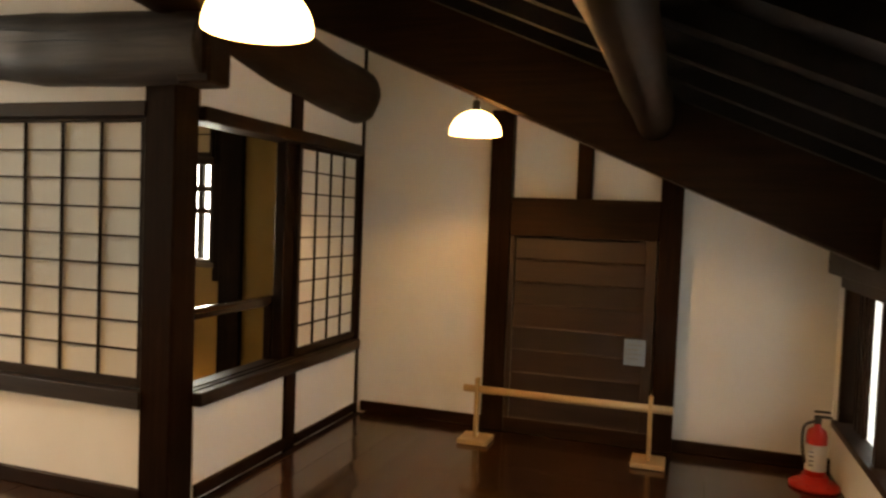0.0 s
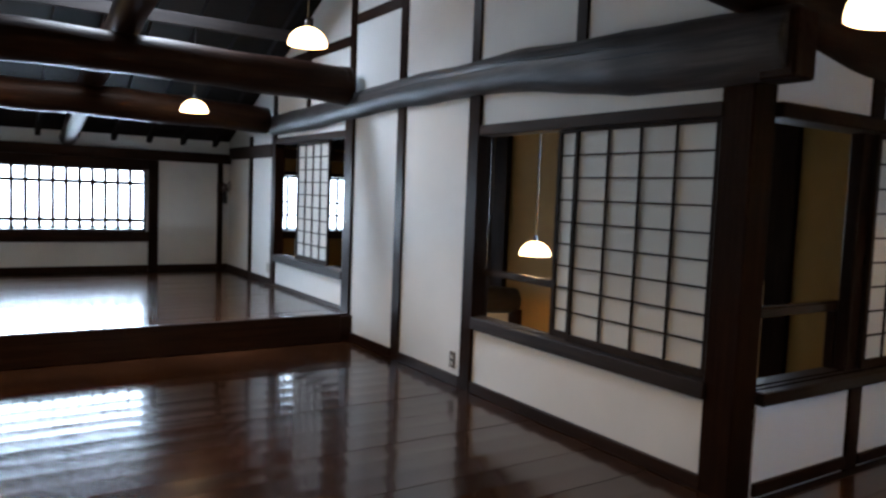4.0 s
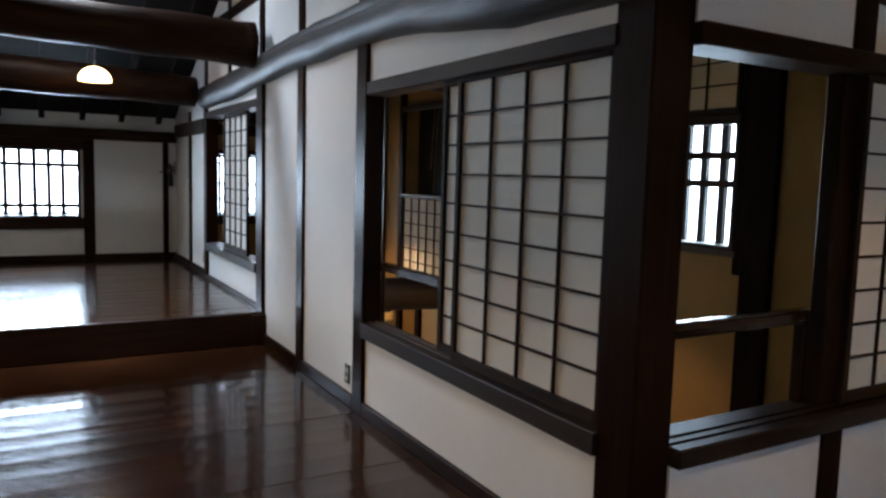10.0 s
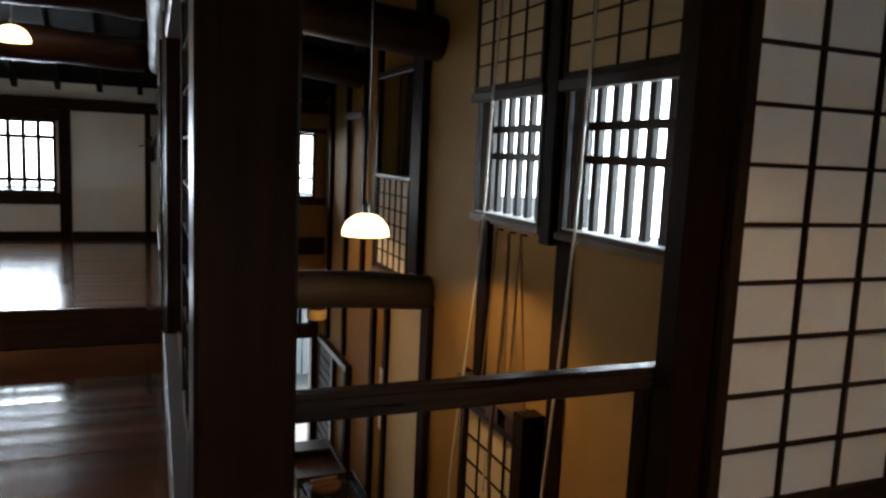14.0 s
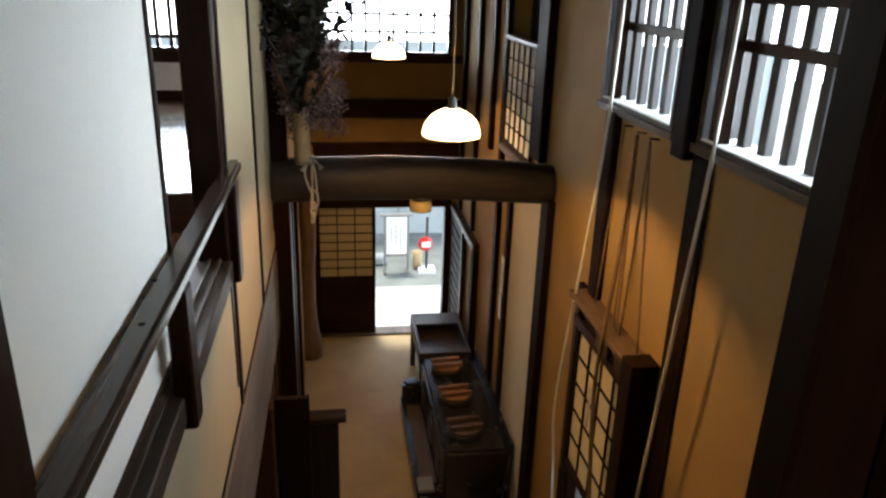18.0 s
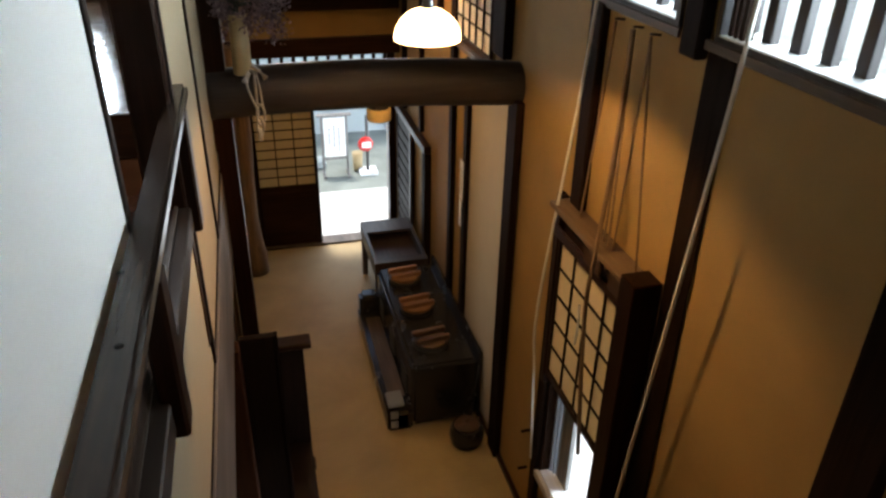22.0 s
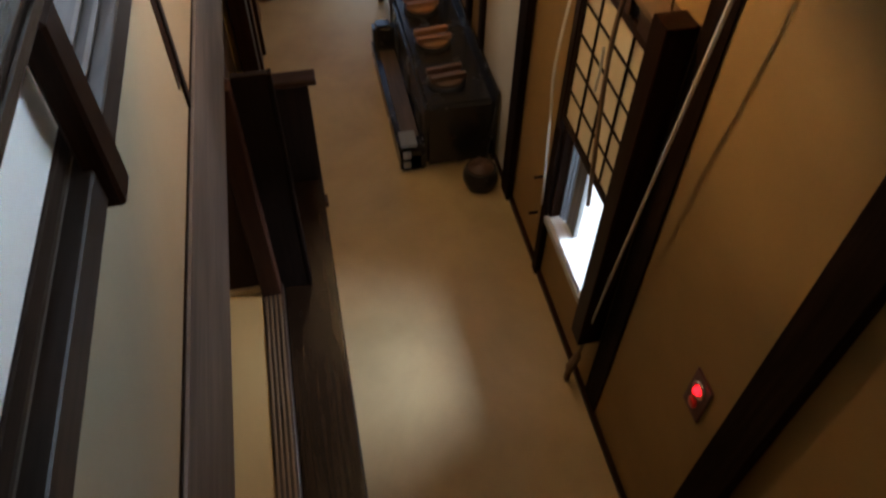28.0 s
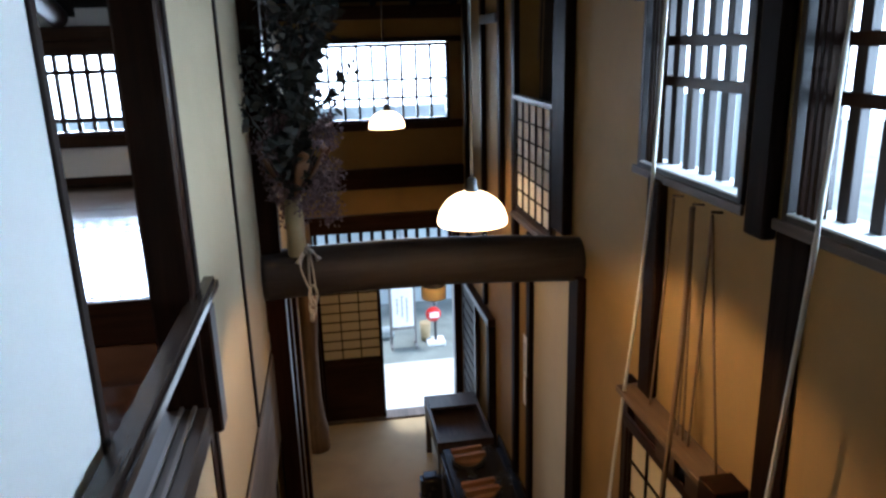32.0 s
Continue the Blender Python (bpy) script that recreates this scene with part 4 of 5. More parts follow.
# fire extinguisher on its stand
fe = thing("fire_extinguisher", "red fire extinguisher on a round red floor stand", "fire extinguisher", at=(0.765, 4.57, 0))
part("stand", lathe(bmesh.new(), [(0.135, 0.0), (0.135, 0.015), (0.115, 0.03), (0.075, 0.035), (0.07, 0.07), (0.062, 0.07), (0.06, 0.04)], seg=24, closed=True), red_paint, fe, "round red plastic stand")
cylinder = part("cylinder", lathe(bmesh.new(), [(0.05, 0.045), (0.056, 0.055), (0.056, 0.29), (0.048, 0.325), (0.02, 0.345), (0.018, 0.365)], seg=24, closed=True), red_paint, fe)
sticker = part("sticker", lathe(bmesh.new(), [(0.0567, 0.10), (0.0567, 0.25)], seg=24), white_card, cylinder, "white instruction sticker")
for k in range(4):
    part("text_line", block(-0.045, -0.012, -0.0525 + 0.004 * 0, -0.0505, 0.13 + k * 0.025, 0.138 + k * 0.025, 0.0), ink_soft, cylinder)
valve = part("valve", block(-0.018, 0.018, -0.016, 0.016, 0.36, 0.395), dark_plastic, fe)
part("lever", block(-0.02, 0.075, -0.009, 0.009, 0.395, 0.41), dark_plastic, valve)
part("lever", block(-0.02, 0.065, -0.009, 0.009, 0.425, 0.438), dark_plastic, valve)
part("hose", tube(bmesh.new(), bend([(-0.018, 0, 0.375), (-0.07, -0.01, 0.34), (-0.075, -0.02, 0.22), (-0.06, -0.03, 0.14)], 5), 0.009, 8), dark_plastic, valve)
# low window under the east eaves
ew = thing("window_7", "low wide window under the eaves with sliding panes", "window")
tagged(ew, kind="structure")
part("window_sill", block(EAST - 0.05, EAST + 0.14, 1.2, 4.68, 0.33, 0.37), beam_y, ew)
part("window_head", block(EAST - 0.04, EAST + 0.14, 1.2, 4.68, 1.14, 1.20), beam_y, ew)
for y in (1.2, 2.05, 2.92, 3.79, 4.63):
    part("mullion", block(EAST - 0.02, EAST + 0.10, y, y + 0.05, 0.37, 1.14), beam_z, ew)
for k, y in enumerate((1.25, 2.1, 2.97, 3.84)):
    part("pane", block(EAST + 0.045 + 0.012 * (k % 2), EAST + 0.05 + 0.012 * (k % 2), y, y + 0.81 if k < 3 else 4.63, 0.37, 1.14, 0.0), frosted, ew, "frosted grey pane")
for y in (4.48, 4.40, 4.30):
    part("sliding_stile", block(EAST + 0.03, EAST + 0.06, y, y + 0.035, 0.37, 1.14, 0.003), beam_z, ew)

rail("wall_plate", EAST - 0.07, EAST - 0.002, SOUTH, NORTH - 0.002, 1.205, 1.52, beam_y, "heavy dark wall plate under the eaves")

# ---- fittings on the upper walls ----
ou = thing("wall_outlet", "dark framed wall outlet near the skirting", "outlet", at=(-4.735, A0, 0.125))
plate = part("plate", block(-0.036, 0.036, -0.009, 0, 0, 0.125), outlet_dark, ou)
for z in (0.035, 0.085):
    part("socket", block(-0.018, 0.018, -0.0115, -0.009, z - 0.014, z + 0.014, 0.001), outlet_pale, plate)
ou = thing("wall_outlet", "small pale wall outlet low on the plaster", "outlet", at=(-8.9, A0, 0.40))
part("plate", block(-0.036, 0.036, -0.009, 0, 0, 0.12), outlet_pale, ou)
ou = thing("wall_outlet", "small pale wall outlet beside the window", "outlet", at=(WEST, -0.42, 0.44))
part("plate", block(0, 0.009, -0.036, 0.036, 0, 0.12), outlet_pale, ou)
for y, w in ((-1.015, 0.12), (-0.855, 0.12), (-0.69, 0.12), (-0.535, 0.075)):
    sw = thing("switch_plate", "grey-beige switch plate on the plaster wall", "switch", "switch plates", (STEP, y, 1.43))
    plate = part("plate", block(0, 0.010, -w / 2, w / 2, 0, 0.12), grey_plastic, sw)
    part("frame", block(0.010, 0.0125, -w / 2 + 0.015, w / 2 - 0.015, 0.02, 0.10, 0.002), outlet_pale, plate)
    part("rocker", block(0.0125, 0.016, -0.014, 0.014, 0.035, 0.085, 0.002), grey_plastic, plate)
hv = thing("wall_vase", "dark hanging wall vase with dried twigs in the corner", "vase", at=(WEST + 0.1, 2.78, 1.2))
part("body", lathe(bmesh.new(), [(0.02, 0.0), (0.035, 0.02), (0.032, 0.10), (0.026, 0.16), (0.03, 0.17)], seg=14, closed=True), iron, hv)
bm = bmesh.new()
rnd = random.Random(8)
for k in range(26):
    a, t = rnd.uniform(0, 6.28), rnd.uniform(0.04, 0.17)
    p0 = Vector((0, 0, 0.16))
    p1 = Vector((t * math.cos(a), min(0.05, t * math.sin(a)), 0.2 + rnd.uniform(-0.05, 0.11)))
    tube(bm, [p0, (p0 + p1) / 2 + Vector((0, 0, 0.02)), p1], [0.003, 0.003, 0.012], 5)
part("twigs", bm, dry_leaf, hv)

# ---- under the upper floor: side of the earth-floored passage ----
rail("floor_beam", -7.7, -2.40, 2.80, 2.968, -0.76, -0.16, grey_beam, "deep worn floor beam along the void", 0.012)
post(-6.70, -6.54, 2.96, 3.07, DOMA, 2.1, label="tall dark post from the earth floor to the beams")
setting("wall_passage_low", blocks([(WEST, -6.60, 2.88, 2.95, DOMA, -0.2), (-6.6, -2.35, 1.35, 1.42, DOMA, -0.2), (-6.67, -6.60, 1.4, 2.83, DOMA, -0.2), (-2.35, -2.28, 1.4, 2.95, DOMA, -0.2)]), ochre_plaster, "ochre plaster wall of the room below")
setting("floor_tatami", blocks([(-6.6, -2.35, 1.42, 2.86, -2.56, -2.46)], 0.004), tatami, "straw-coloured matting of the lower room", "floor")
th = thing("threshold", "worn threshold with sliding tracks at the lower room", "threshold")
tagged(th, kind="structure")
part("board", block(-6.52, -2.36, 2.86, 3.0, -2.60, -2.46), brown_x, th)
for y in (2.885, 2.915, 2.945, 2.975):
    part("track", block(-6.5, -2.38, y - 0.006, y + 0.006, -2.46, -2.45, 0.0), dusty, th)
stp = thing("step_board", "wide dark worn step board along the earth floor", "step")
part("board", block(-6.60, -2.36, 3.0, 3.365, -2.60, -2.53, 0.01), step_wood, stp)
part("riser", block(-6.60, -2.36, 3.30, 3.33, DOMA, -2.60), beam_x, stp)
post(-5.56, -5.45, 2.86, 2.99, -2.46, -0.76, red_board, "brown timber post at the edge of the lower room")
ep = thing("end_panel", "reddish-brown boarded panel closing the lower room", "panel")
for k in range(5):
    part("board", block(-5.53, -5.51, 1.43 + k * 0.286, 1.714 + k * 0.286, -2.44, -0.76, 0.003), red_board, ep)
part("bottom_rail", block(-5.535, -5.49, 1.43, 2.86, -2.455, -2.40), pale_x, ep, "pale bottom rail")
wb = thing("wing_board", "black board standing on the step beside the lower room", "board")
part("panel", block(-5.60, -5.555, 2.99, 3.18, -2.53, -0.76, 0.004), black_board, wb)
part("edge_strip", block(-5.605, -5.55, 3.18, 3.20, -2.53, -0.76, 0.004), black_board, wb)
dr = thing("sliding_door", "reddish-brown boarded sliding door of the lower room", "door")
part("frame", blocks([(-6.50, -6.44, 2.90, 2.93, -2.45, -0.80), (-5.62, -5.56, 2.90, 2.93, -2.45, -0.80), (-6.44, -5.62, 2.90, 2.93, -2.45, -2.36), (-6.44, -5.62, 2.90, 2.93, -0.90, -0.80), (-6.44, -5.62, 2.90, 2.93, -1.7, -1.63)], 0.004), brown_x, dr)
for k in range(4):
    part("panel", block(-6.44 + k * 0.205, -6.238 + k * 0.205, 2.908, 2.92, -2.36, -0.90, 0.002), brown_z, dr)
pt = thing("partition_board", "tall black-brown partition board with a flat cap", "partition")
part("board", block(-6.72, -6.66, 2.96, 3.37, DOMA, -1.66, 0.006), black_board, pt)
part("cap", block(-6.76, -6.62, 2.94, 3.43, -1.66, -1.61, 0.008), beam_y, pt, "polished flat cap")
part("foot", block(-6.74, -6.64, 2.96, 3.39, DOMA, DOMA + 0.06, 0.006), beam_y, pt)

# ---- clay cooking range ----
kr = thing("cooking_range", "long black clay kitchen range with three pot holes", "cooking range")
bm = bmesh.new()
box(bm, -8.68, -6.95, 4.27, 4.86, DOMA, -2.25)
part("body", soften(bm, 0.035, 3), black_clay, kr, "polished black clay body")
bm = bmesh.new()
box(bm, -8.70, -6.93, 4.05, 4.28, DOMA, DOMA + 0.20)
part("hearth_ledge", soften(bm, 0.02, 2), black_clay, kr)
part("ledge_top", block(-8.45, -7.15, 4.10, 4.25, DOMA + 0.199, DOMA + 0.215, 0.004), old_x, kr, "worn timber ledge top")
for x, h in ((-8.62, 0.42), (-7.02, 0.27)):
    bm = bmesh.new()
    box(bm, x - 0.09, x + 0.09, 4.06, 4.27, DOMA, DOMA + h)
    part("end_block", soften(bm, 0.04, 3), black_clay, kr)
part("cap_stone", block(-7.12, -6.935, 4.06, 4.20, DOMA + 0.268, DOMA + 0.31, 0.008), cap_grey, kr, "grey stone cap")
for z in (0.05, 0.155):
    part("hearth_brick", block(-6.945, -6.915, 4.075, 4.14, DOMA + z, DOMA + z + 0.075, 0.006), old_grey, kr, "pale worn brick")
part("backboard", block(-8.70, -6.93, 4.865, 4.895, DOMA, -2.17, 0.01), black_clay, kr)
for x in (-7.27, -7.84, -8.40):
    part("rim", lathe(bmesh.new(), [(0.155, 0), (0.165, 0.02), (0.15, 0.035), (0.135, 0.03), (0.13, 0.0)], (x, 4.51, -2.25), 28), iron, kr)
    part("fire_mouth", block(x - 0.11, x + 0.11, 4.262, 4.272, DOMA + 0.22, DOMA + 0.44, 0.0), ink, kr, "sooty fire opening")
for x, dark in ((-7.27, 1), (-7.84, 0), (-8.40, 0)):
    ld = thing("pot_lid", "round wooden pot lid with two thick crossbars" + (", dark with use" if dark else ""), "pot lid", "pot lids", (x, 4.51, -2.22), 6)
    m = lid_dark if dark else lid_wood
    part("disc", lathe(bmesh.new(), [(0.0, 0.035), (0.14, 0.035), (0.147, 0.028), (0.147, 0.004), (0.135, 0.0)], seg=28, closed=False), m, ld)
    for dx in (-0.062, 0.062):
        part("crossbar", block(dx - 0.022, dx + 0.022, -0.155, 0.155, 0.034, 0.085, 0.006), m, ld)
pot = thing("iron_pot", "small lidded black pot standing on the earth floor", "pot", at=(-6.66, 4.69, DOMA))
part("body", lathe(bmesh.new(), [(0.07, 0.0), (0.125, 0.02), (0.15, 0.09), (0.145, 0.16), (0.122, 0.19), (0.127, 0.2)], seg=24, closed=True), iron, pot)
lid = part("lid", lathe(bmesh.new(), [(0.112, 0.2), (0.105, 0.215), (0.02, 0.228), (0.012, 0.235)], seg=24, closed=True), lid_dark, pot, "flat dark lid")
part("knob", lathe(bmesh.new(), [(0.018, 0.232), (0.022, 0.245), (0.012, 0.256)], seg=12, closed=True), lid_dark, lid)
part("handle", tube(bmesh.new(), bend([(-0.13, 0, 0.15), (-0.15, 0.02, 0.19), (0, 0.05, 0.2), (0.15, 0.02, 0.19), (0.13, 0, 0.15)], 4), 0.006, 6), iron, pot)
tg = solid("fire_tongs", tube(bmesh.new(), [(-6.90, 4.80, DOMA), (-6.92, 4.86, -2.3)], 0.007, 8), iron, "iron fire tongs leaning on the range", "tongs")

# ---- wooden sink table ----
tb = thing("sink_table", "dark wooden sink box on legs with raised sides", "sink table")
x0, x1, y0, y1, zt = -9.75, -8.72, 4.26, 4.84, -2.22
part("bottom", block(x0 + 0.03, x1 - 0.03, y0 + 0.03, y1 - 0.03, zt - 0.16, zt - 0.135), sink_wood, tb)
for a in ((x0, x1, y0, y0 + 0.035, zt - 0.17, zt), (x0, x1, y1 - 0.035, y1, zt - 0.17, zt), (x0, x0 + 0.04, y0 + 0.035, y1 - 0.035, zt - 0.17, zt), (x1 - 0.12, x1, y0 + 0.035, y1 - 0.035, zt - 0.17, zt), (x0 + 0.04, x0 + 0.3, y0 + 0.035, y1 - 0.035, zt - 0.03, zt)):
    part("side_board", block(*a), sink_wood, tb)
for x in (x0 + 0.01, x1 - 0.07):
    for y in (y0 + 0.005, y1 - 0.065):
        part("leg", block(x, x + 0.06, y, y + 0.06, DOMA, zt - 0.17), sink_wood, tb)
    part("stretcher", block(x + 0.015, x + 0.045, y0 + 0.06, y1 - 0.06, DOMA + 0.2, DOMA + 0.26), sink_wood, tb)

# ---- north side fittings ----
sd = thing("slatted_door", "dark slatted sliding door parked against the wall", "door")
part("stile", block(-10.46, -10.40, 4.85, 4.885, DOMA + 0.02, -1.12), beam_z, sd)
part("stile", block(-9.74, -9.68, 4.85, 4.885, DOMA + 0.02, -1.12), beam_z, sd)
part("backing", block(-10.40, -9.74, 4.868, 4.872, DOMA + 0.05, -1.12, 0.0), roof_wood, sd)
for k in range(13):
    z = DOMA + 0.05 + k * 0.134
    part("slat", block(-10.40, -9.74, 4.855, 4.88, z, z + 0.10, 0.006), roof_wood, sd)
rail("door_rail", -10.5, -8.94, 4.835, 4.915, -1.12, -1.04, beam_x, "dark timber rail the slatted door runs on")
nt = thing("paper_notice", "two strips of white paper pinned to the post", "notice", at=(-7.70, 4.862, -1.30))
strip = part("strip", block(0, 0.09, 0, 0.004, 0.26, 0.62, 0.0), white_card, nt)
part("strip", block(0.0, 0.07, 0, 0.004, 0.0, 0.24, 0.0), white_card, nt)
for k in range(5):
    part("text_line", block(0.02 + 0.02 * (k % 3), 0.026 + 0.02 * (k % 3), -0.0015, 0, 0.30 + 0.05 * (k // 3), 0.55, 0.0), ink_soft, strip)
al = thing("alarm_lamp", "red fire-alarm lamp on a dark wall plate, lit", "alarm", at=(-3.70, NORTH, -1.435))
plate = part("plate", block(-0.075, 0.075, -0.014, 0, -0.135, 0.135, 0.006), alarm_plate, al, "dark red metal plate")
for name, prof, z, mat, lab in (("bezel", [(0.045, 0.0), (0.045, 0.012), (0.036, 0.014), (0.036, 0.0)], 0.05, steel, "pale metal ring"),
                                ("lens", [(0.0, 0.034), (0.012, 0.031), (0.021, 0.02), (0.025, 0.0)], 0.05, alarm_red, "glowing red lens"),
                                ("button", [(0.03, 0.0), (0.03, 0.012), (0.024, 0.016), (0.0, 0.016)], -0.055, red_paint, "red push button")):
    o = part(name, lathe(bmesh.new(), prof, seg=20), mat, plate, lab)
    o.rotation_euler, o.location = (radians(90), 0, 0), (0.0, -0.012, z)

# ---- street entrance ----
ep = thing("entrance_screen", "sliding entrance screen, paper lattice over dark boards", "door")
part("stile", block(WEST - 0.03, WEST + 0.01, 3.13, 3.165, DOMA, -1.10), beam_z, ep)
part("stile", block(WEST - 0.03, WEST + 0.01, 3.84, 3.88, DOMA, -1.10), beam_z, ep)
part("kick_board", block(WEST - 0.02, WEST, 3.165, 3.84, DOMA + 0.02, -2.10), beam_y, ep, "dark boarded lower half")
part("mid_rail", block(WEST - 0.03, WEST + 0.01, 3.165, 3.84, -2.13, -2.06), beam_y, ep)
part("paper", block(WEST - 0.02, WEST - 0.017, 3.165, 3.84, -2.06, -1.10, 0.0), dim_paper, ep, "cream paper toned down for dim backlight")
for k in range(1, 3):
    y = 3.165 + 0.675 * k / 3
    part("upright_bar", block(WEST - 0.02, WEST - 0.004, y - 0.007, y + 0.007, -2.06, -1.10, 0.0), beam_z, ep)
for k in range(1, 8):
    z = -2.06 + 0.96 * k / 8
    part("cross_bar", block(WEST - 0.02, WEST - 0.006, 3.165, 3.84, z - 0.007, z + 0.007, 0.0), beam_y, ep)
tr = thing("transom", "slatted timber transom above the entrance", "transom")
for k in range(13):
    y = 3.16 + k * 0.133
    part("slat", block(WEST - 0.06, WEST - 0.02, y - 0.022, y + 0.022, -0.93, -0.46, 0.004), beam_z, tr)
part("bottom_rail", block(WEST - 0.02, WEST + 0.02, 3.08, 4.80, -0.93, -0.90), beam_y, tr)
rail("door_sill", WEST - 0.16, WEST + 0.06, 3.1, 4.8, DOMA, DOMA + 0.03, old_x, "worn timber door sill")
ls = thing("round_fixture", "tan drum-shaped fixture fixed under the thick void beam", "fixture", at=(-6.56, 3.975, 0.105))
part("drum", lathe(bmesh.new(), [(0.0, 0.006), (0.062, 0.003), (0.068, 0.0), (0.077, 0.004), (0.078, 0.075), (0.074, 0.082)], seg=28), tan_shade, ls)
part("base", lathe(bmesh.new(), [(0.066, 0.08), (0.066, 0.13), (0.0, 0.13)], seg=24), beam_dull, ls, "dark wooden base")
lp = solid("log_post", tube(bmesh.new(), bend([(-10.05, 3.03, DOMA), (-10.06, 3.02, -2.2), (-10.04, 3.04, -1.2), (-10.05, 3.02, -0.2)], 5), [0.14] * 3 + [0.105] * 13, 14, 0.25), log_bark, "rough natural log post beside the entrance", "post", "", "structure")
for x in (-9.55, -9.1):
    solid("pole", tube(bmesh.new(), [(x, 2.96, DOMA), (x - 0.02, 2.95, -1.0)], 0.018, 8), pale_z, "thin pale pole leaning on the wall", "pole", "leaning poles")
post(-8.1, -7.98, 2.9, 3.0, DOMA, -0.2)
post(-9.0, -8.9, 2.9, 2.99, DOMA, -0.2)

# ---- dried flowers in a bamboo vase on the beam ----
fl = thing("flower_vase", "bamboo vase of dried branches and faded flower heads on the beam", "flower vase", at=(-6.5, 3.17, 0.46))
part("vase", lathe(bmesh.new(), [(0.05, 0.0), (0.055, 0.01), (0.053, 0.15), (0.056, 0.16), (0.053, 0.17), (0.052, 0.34), (0.045, 0.34), (0.044, 0.25)], seg=18, closed=True), bamboo, fl, "tan bamboo tube")
rnd = random.Random(21)
bml = bmesh.new()


def leaf(bm, p, d, size):
    side = d.cross(Vector((rnd.uniform(-1, 1), rnd.uniform(-1, 1), rnd.uniform(-1, 1)))).normalized() * size * 0.32
    mid = p + d * size * 0.5 + Vector((0, 0, -size * 0.08))
    v = [bm.verts.new(q) for q in (p, mid + side, p + d * size, mid - side)]
    bm.faces.new(v)


for k in range(30):
    a, lean = rnd.uniform(0, 6.28), rnd.uniform(0.05, 0.42)
    h = rnd.uniform(0.5, 1.5)
    tip = Vector((lean * math.cos(a) * 0.8, max(-0.2, lean * math.sin(a)), 0.3 + h))
    mid = Vector((tip.x * 0.3, tip.y * 0.3, 0.3 + h * 0.5))
    line = bend([(0, 0, 0.2), mid, tip], 5)
    bmb = bmesh.new()
    tube(bmb, line, [0.006 - 0.0004 * i for i in range(len(line))], 5)
    for q in line[3:]:
        for j in range(11):
            d = Vector((rnd.uniform(-1, 1), rnd.uniform(-1, 1), rnd.uniform(-0.7, 0.7))).normalized()
            leaf(bml, q + d * rnd.uniform(0, 0.05), d, rnd.uniform(0.035, 0.095))
    part("branch", bmb, dry_leaf, fl)
for k in range(24):
    a, r = rnd.uniform(0, 6.28), rnd.uniform(0.05, 0.25)
    c = Vector((r * math.cos(a) * 0.8, max(-0.13, r * math.sin(a) + 0.05), rnd.uniform(0.22, 0.78)))
    bmf = bmesh.new()
    tube(bmf, [(0, 0, 0.25), c * 0.6 + Vector((0, 0, 0.12)), c], 0.004, 5)
    for j in range(190):
        d = Vector((rnd.gauss(0, 1), rnd.gauss(0, 1), rnd.gauss(0, 1))).normalized()
        leaf(bmf, c + d * rnd.uniform(0.02, 0.085), (d + Vector((rnd.uniform(-.6, .6), rnd.uniform(-.6, .6), rnd.uniform(-.6, .6)))).normalized(), rnd.uniform(0.012, 0.034))
    part("flower_head", bmf, dry_flower, fl, "faded purple-brown flower head")
tagged(part("foliage", bml, green_leaf, fl, "dark dried leaves"), kind="stuff")
for k in range(7):
    a = 0.5 + k * 0.75
    c, w = 0.05 + 0.03 * (k % 3), 0.10 + 0.035 * (k % 4)
    top = Vector((w * math.cos(a), w * math.sin(a) + 0.03, 0.62 + 0.05 * (k % 5)))
    part("dry_sheath", tube(bmesh.new(), bend([(0.02 * math.cos(a), 0.02 * math.sin(a), 0.34), top * 0.7 + Vector((c * math.cos(a), c * math.sin(a), 0.12)), top], 4), [0.01, 0.02, 0.034, 0.048, 0.055, 0.05, 0.038, 0.02, 0.004], 8, 0.35, 0.3), sheath, fl, "curled brown leaf sheath")
for k in range(9):
    h, r = 0.55 + 0.11 * k, 0.28 + 0.035 * (k % 4)
    part("twig", tube(bmesh.new(), bend([(0.0, 0.02, 0.35), (0.03, 0.12, 0.35 + h * 0.6), (0.05 - 0.015 * k, r, 0.4 + h * (0.8 + 0.06 * (k % 3)))], 5), [0.006 - 0.0005 * i for i in range(11)], 5, 0.2), dry_leaf, fl, "thin bare twig")
rp = thing("tied_rope", "knotted white rope tied round the beam with a hanging tail", "rope", at=(-6.5, 3.2, 0.0))
ring = [(-0.08 + 0.155 * math.cos(t), 0.03, 0.325 + 0.168 * math.sin(t)) for t in np.linspace(0, 2 * math.pi, 24)]
part("loop", tube(bmesh.new(), ring, 0.008, 8), twine, rp)
part("strand", tube(bmesh.new(), bend([(0.0, 0.03, 0.492), (0.055, 0.0, 0.465), (0.085, -0.015, 0.41), (0.09, 0.006, 0.33), (0.09, 0.026, 0.275)], 5), 0.0065, 8), twine, rp)
part("strand", tube(bmesh.new(), bend([(0.0, 0.035, 0.492), (0.06, 0.045, 0.455), (0.088, 0.055, 0.38), (0.09, 0.061, 0.275)], 5), 0.0065, 8), twine, rp)
for y, z, hw, hh, lean in ((0.045, 0.235, 0.022, 0.062, 0.1), (0.036, 0.165, 0.017, 0.052, -0.05)):
    loop = [(0.09 + 0.009 * math.sin(2 * t), y + hw * math.cos(t) + lean * hh * math.sin(t) * 0.3, z + hh * math.sin(t)) for t in np.linspace(0, 2 * math.pi, 22)]
    part("chain_loop", tube(bmesh.new(), loop, 0.0085, 8), twine, rp)
